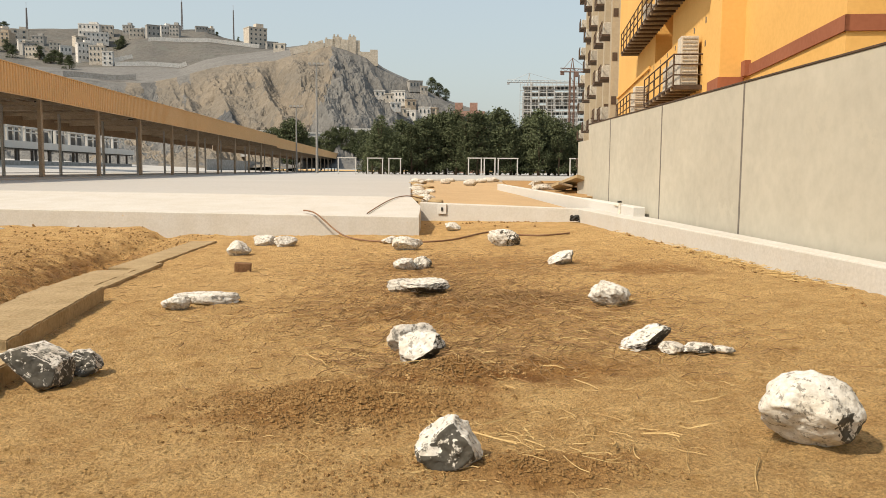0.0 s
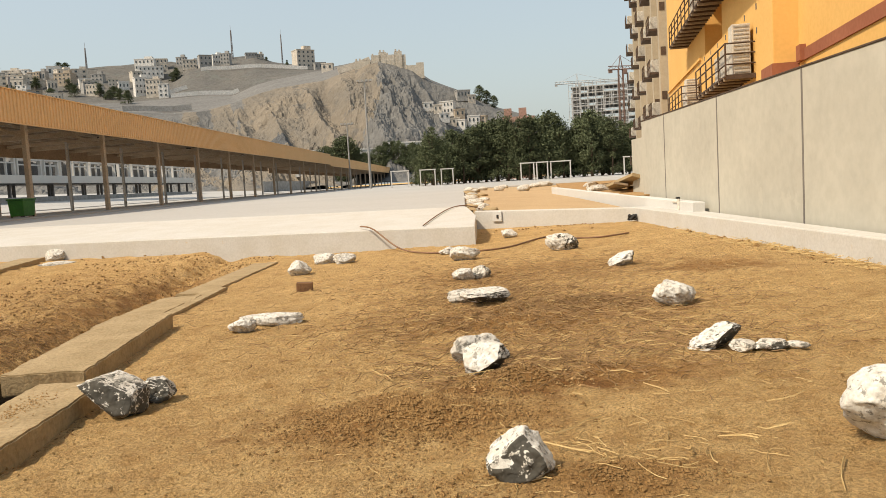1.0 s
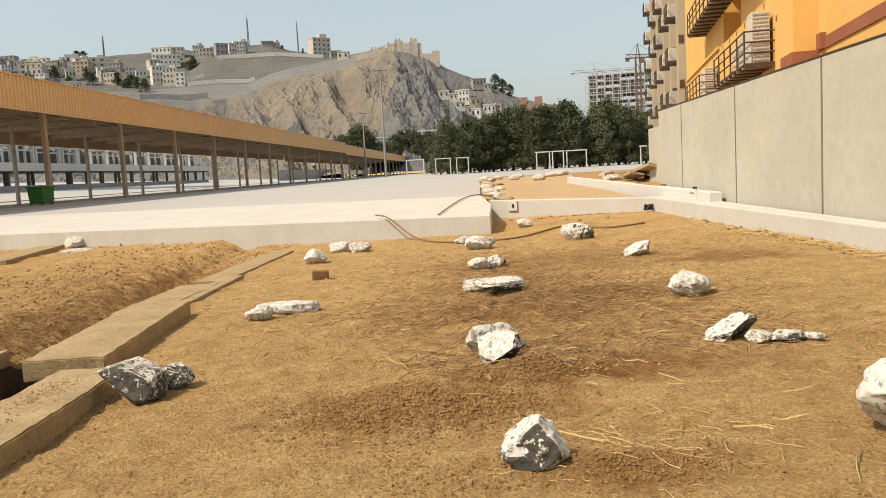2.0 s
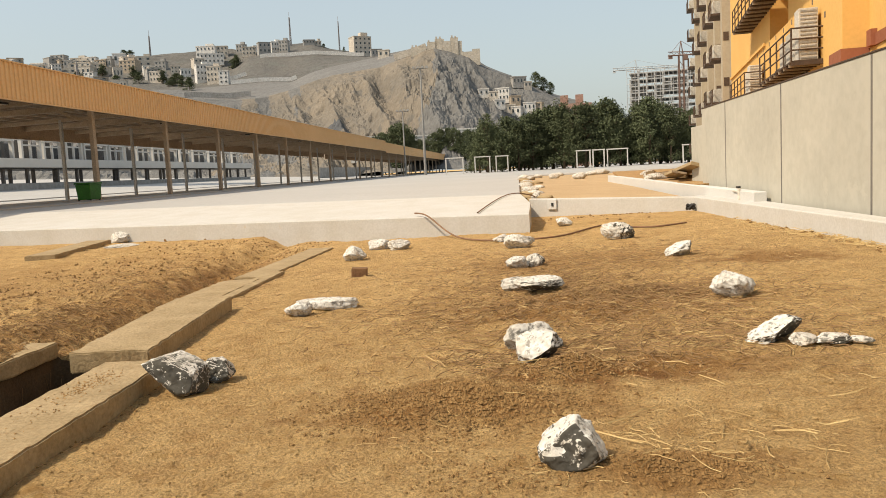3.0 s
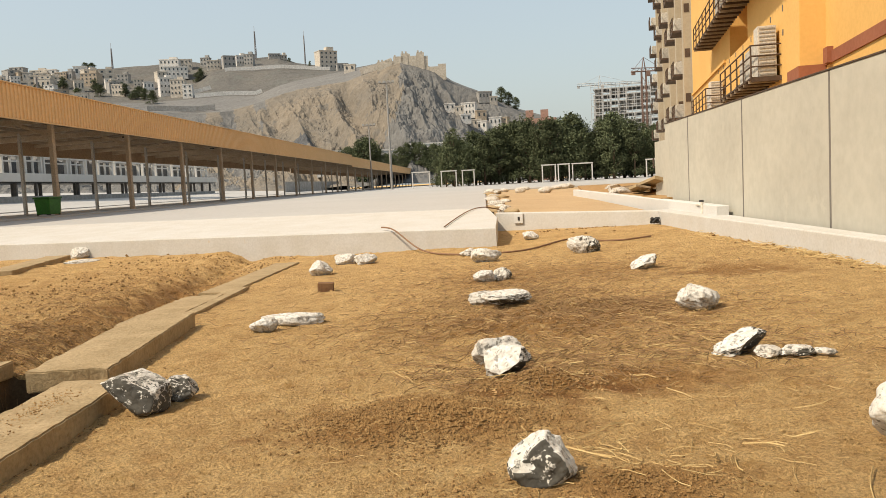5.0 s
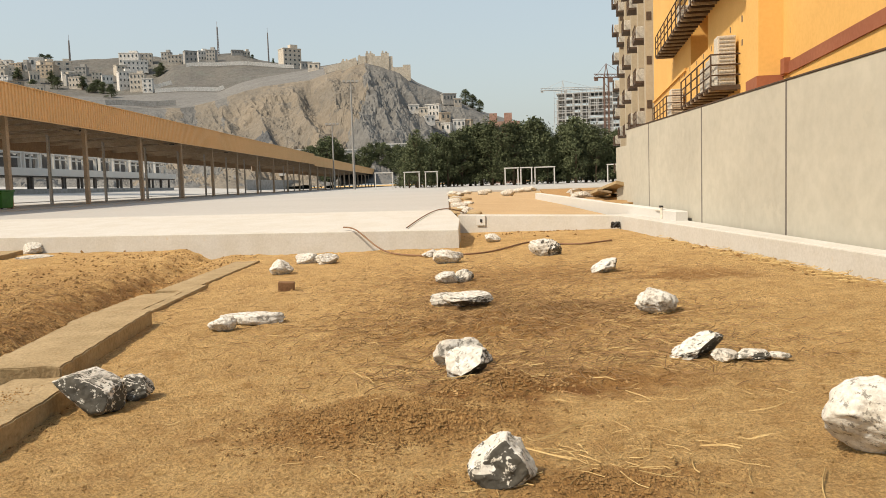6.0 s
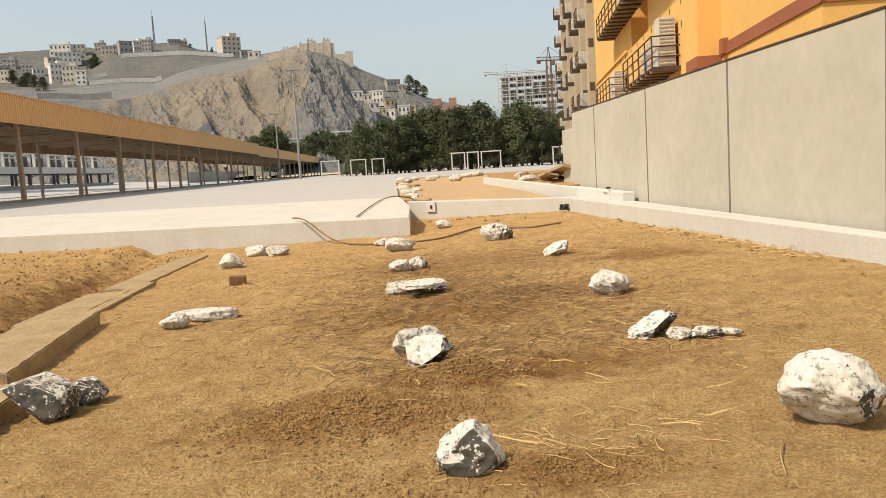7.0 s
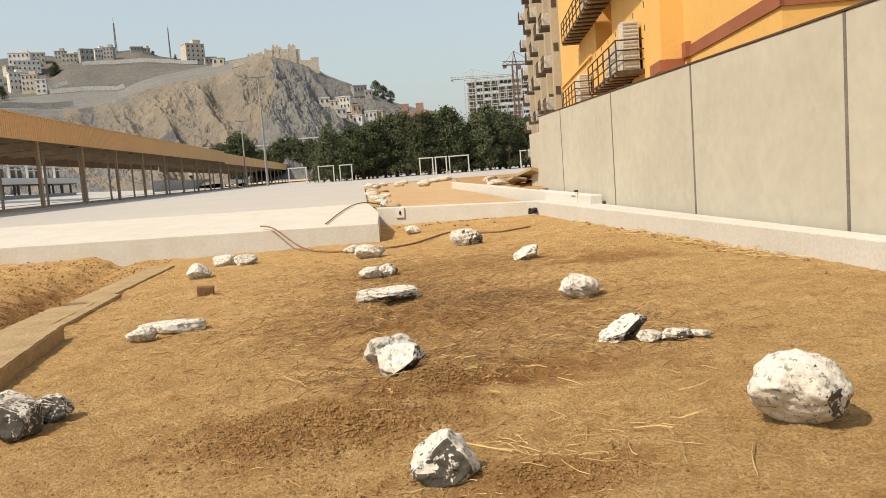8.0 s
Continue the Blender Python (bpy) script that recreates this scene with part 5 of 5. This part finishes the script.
HEAPS = [(-0.45, 4.95, 0.40, 0.26, 9), (0.32, 5.70, 0.24, 0.15, 2), (0.70, 3.72, 0.26, 0.10, 1), (-0.1, 3.75, 0.3, 0.12, 0.5), (-5.1, 8.8, 0.35, 1.2, 3), (-5.4, 11.5, 0.4, 2.0, 3), (-5.3, 6.2, 0.5, 0.8, 2), (-3.0, 4.9, 0.12, 0.8, 0.7)]
clods("loose_soil", 16000, 6, blob_places(HEAPS), 0.0165, CLOD, "crumbly dark soil on the sand")
clods("loose_soil", 24000, 7, even(-3.0, 4.4, 2.7, 9.5), 0.013, SAND, "small crumbs of sand")
clods("loose_soil", 3600, 10, blob_places([(0.6, 8.6, 1.1, 0.9, 5), (0.2, 10.2, 0.8, 0.6, 2), (0.45, 5.75, 0.3, 0.18, 0.4), (1.3, 12.2, 1.4, 1.0, 2)]), 0.024, MAT_SOIL, "brown crumbs of turned soil")
clods("loose_soil", 4500, 8, even(-9.0, -4.8, 4.0, 20.0), 0.035, CLOD, "lumps of dry soil on the bank")
clods("loose_soil", 420, 12, blob_places([(-3.22, 5.45, 0.08, 0.22, 2), (-3.16, 4.6, 0.09, 0.5, 0.5)]), 0.011, MAT_SOIL, "crumbs of soil strewn on a concrete cover", floor=0.076)
clods("gravel", 260, 9, blob_places([(-6.0, 21.0, 4.5, 0.4, 1), (2.6, 22.6, 1.2, 0.15, 1), (4.9, 13.0, 0.1, 3.5, 1)]), 0.05, CLOD, "loose stones along the kerb")

# rubble at the raised plot
PR = random.Random(17)
for k in range(24):
    y = 24.9 + 0.055 * k ** 2 + 0.35 * k + PR.uniform(-0.2, 0.2)
    big = 1.0 + 0.03 * (y - 25)
    stone(PR.uniform(0.3, 0.62) * big, PR.uniform(0.3, 0.5) * big, PR.uniform(0.12, 0.26) * big, 40 + k, PR.choice((ROCK_W, ROCK_M, SLAB)), 7, at=(0.14 + PR.uniform(0, 0.42) + (0.35 if k % 5 == 0 else 0), y), lift=0.53 + 0.0065 * (y - 24), label="broken pale stone at the edge of the plot", group="rubble of the raised plot", fine=3, turn=PR.uniform(0, 180))
for x, y, w, h in ((2.5, 58.0, 0.8, 0.45), (3.9, 53.0, 0.9, 0.5), (1.4, 62.0, 0.8, 0.4), (4.6, 60.0, 0.9, 0.4), (5.6, 64.0, 1.0, 0.4), (6.4, 66.0, 1.0, 0.5), (3.2, 66.0, 0.9, 0.4), (7.0, 67.5, 1.0, 0.5)):
    stone(w, w * 0.7, h, int(x * 10), ROCK_W, 7, at=(x, y), lift=0.47 + 0.0065 * (y - 24), label="pale stone on the raised plot", group="rubble of the raised plot", fine=3)
PLANK = material("weathered_plank", (0.36, 0.27, 0.17), (0.20, 0.145, 0.09), 0.9, 12, 1.5, 0.4)
for k in range(16):
    y = 28.6 + k * 0.85
    x = 5.75 + 0.07 * (y - 28) + PR.uniform(-0.1, 0.8)
    bm = bmesh.new()
    box(bm, (0, 0, 0), (PR.uniform(0.25, 0.7), PR.uniform(2.2, 4.6), PR.uniform(0.05, 0.16)), bevel=0.008)
    one("plank", bm, SLAB if k % 4 == 0 else PLANK, "weathered board in a heap past the low wall", "plank", "heap of boards", at=pose(x, y, 1.10 - 0.022 * (y - 28) + PR.uniform(-0.06, 0.08), PR.uniform(-6, 0), PR.uniform(-20, 20), PR.uniform(-24, 4)))
for k in range(7):
    stone(PR.uniform(0.6, 1.2), 0.7, PR.uniform(0.3, 0.55), 70 + k, ROCK_M, 7, at=(5.5 + k * 0.5, 33.0 + k * 3.6), lift=0.62, label="broken stone in the heap past the low wall", group="rubble of the raised plot", fine=3)

# outlet plate and pipe by the kerbs
op = thing("outlet_plate", "small white outlet plate with a dark slot", "outlet", pose(0.95, 24.08, 0.40, 0, 0, -29.4))
bm = bmesh.new()
box(bm, (0, 0, 0), (0.30, 0.05, 0.30), bevel=0.01)
part("plate", bm, WHITE, op)
bm = bmesh.new()
box(bm, (0.02, -0.03, 0.0), (0.06, 0.03, 0.10))
part("slot", bm, DARK, op)
tp = thing("water_pipe", "pale pipe stub with a valve on the low wall", "pipe", pose(5.13, 19.3, 0.52))
bm = bmesh.new()
bar(bm, (0, 0, 0), (0, 0, 0.28), 0.035)
bar(bm, (0, 0, 0.2), (0, 0.5, 0.2), 0.03)
part("pipe", bm, AC_WHITE, tp)
bm = bmesh.new()
box(bm, (0, 0.05, 0.30), (0.07, 0.16, 0.05), bevel=0.01)
part("valve", bm, BLACK, tp)

# weeds at the foot of the terrace
WEED = material("green_weed", (0.16, 0.17, 0.05), (0.11, 0.13, 0.035), 0.8, 30, 3, 0.0)
WR = np.random.default_rng(31)
wn_, wx, wy = 260, WR.normal(-18.5, 1.0, 260), WR.normal(22.4, 0.35, 260)
wz = ground_z(wx, wy)
wa, wh = WR.uniform(0, 6.28, wn_), WR.uniform(0.06, 0.24, wn_)
wc, wf = [], []
for x, y, z, a, h in zip(wx, wy, wz, wa, wh):
    i = len(wc)
    wc += [(x - 0.02 * math.cos(a), y - 0.02 * math.sin(a), z), (x + 0.02 * math.cos(a), y + 0.02 * math.sin(a), z), (x + 0.12 * h * math.sin(a * 3), y + 0.1 * h, z + h)]
    wf.append((i, i + 1, i + 2))
wm_ = bpy.data.meshes.new("weeds")
wm_.from_pydata(wc, [], wf)
wm_.materials.append(WEED)
one("weeds", wm_, WEED, "low green weeds beside the terrace step", "weeds", kind="stuff")
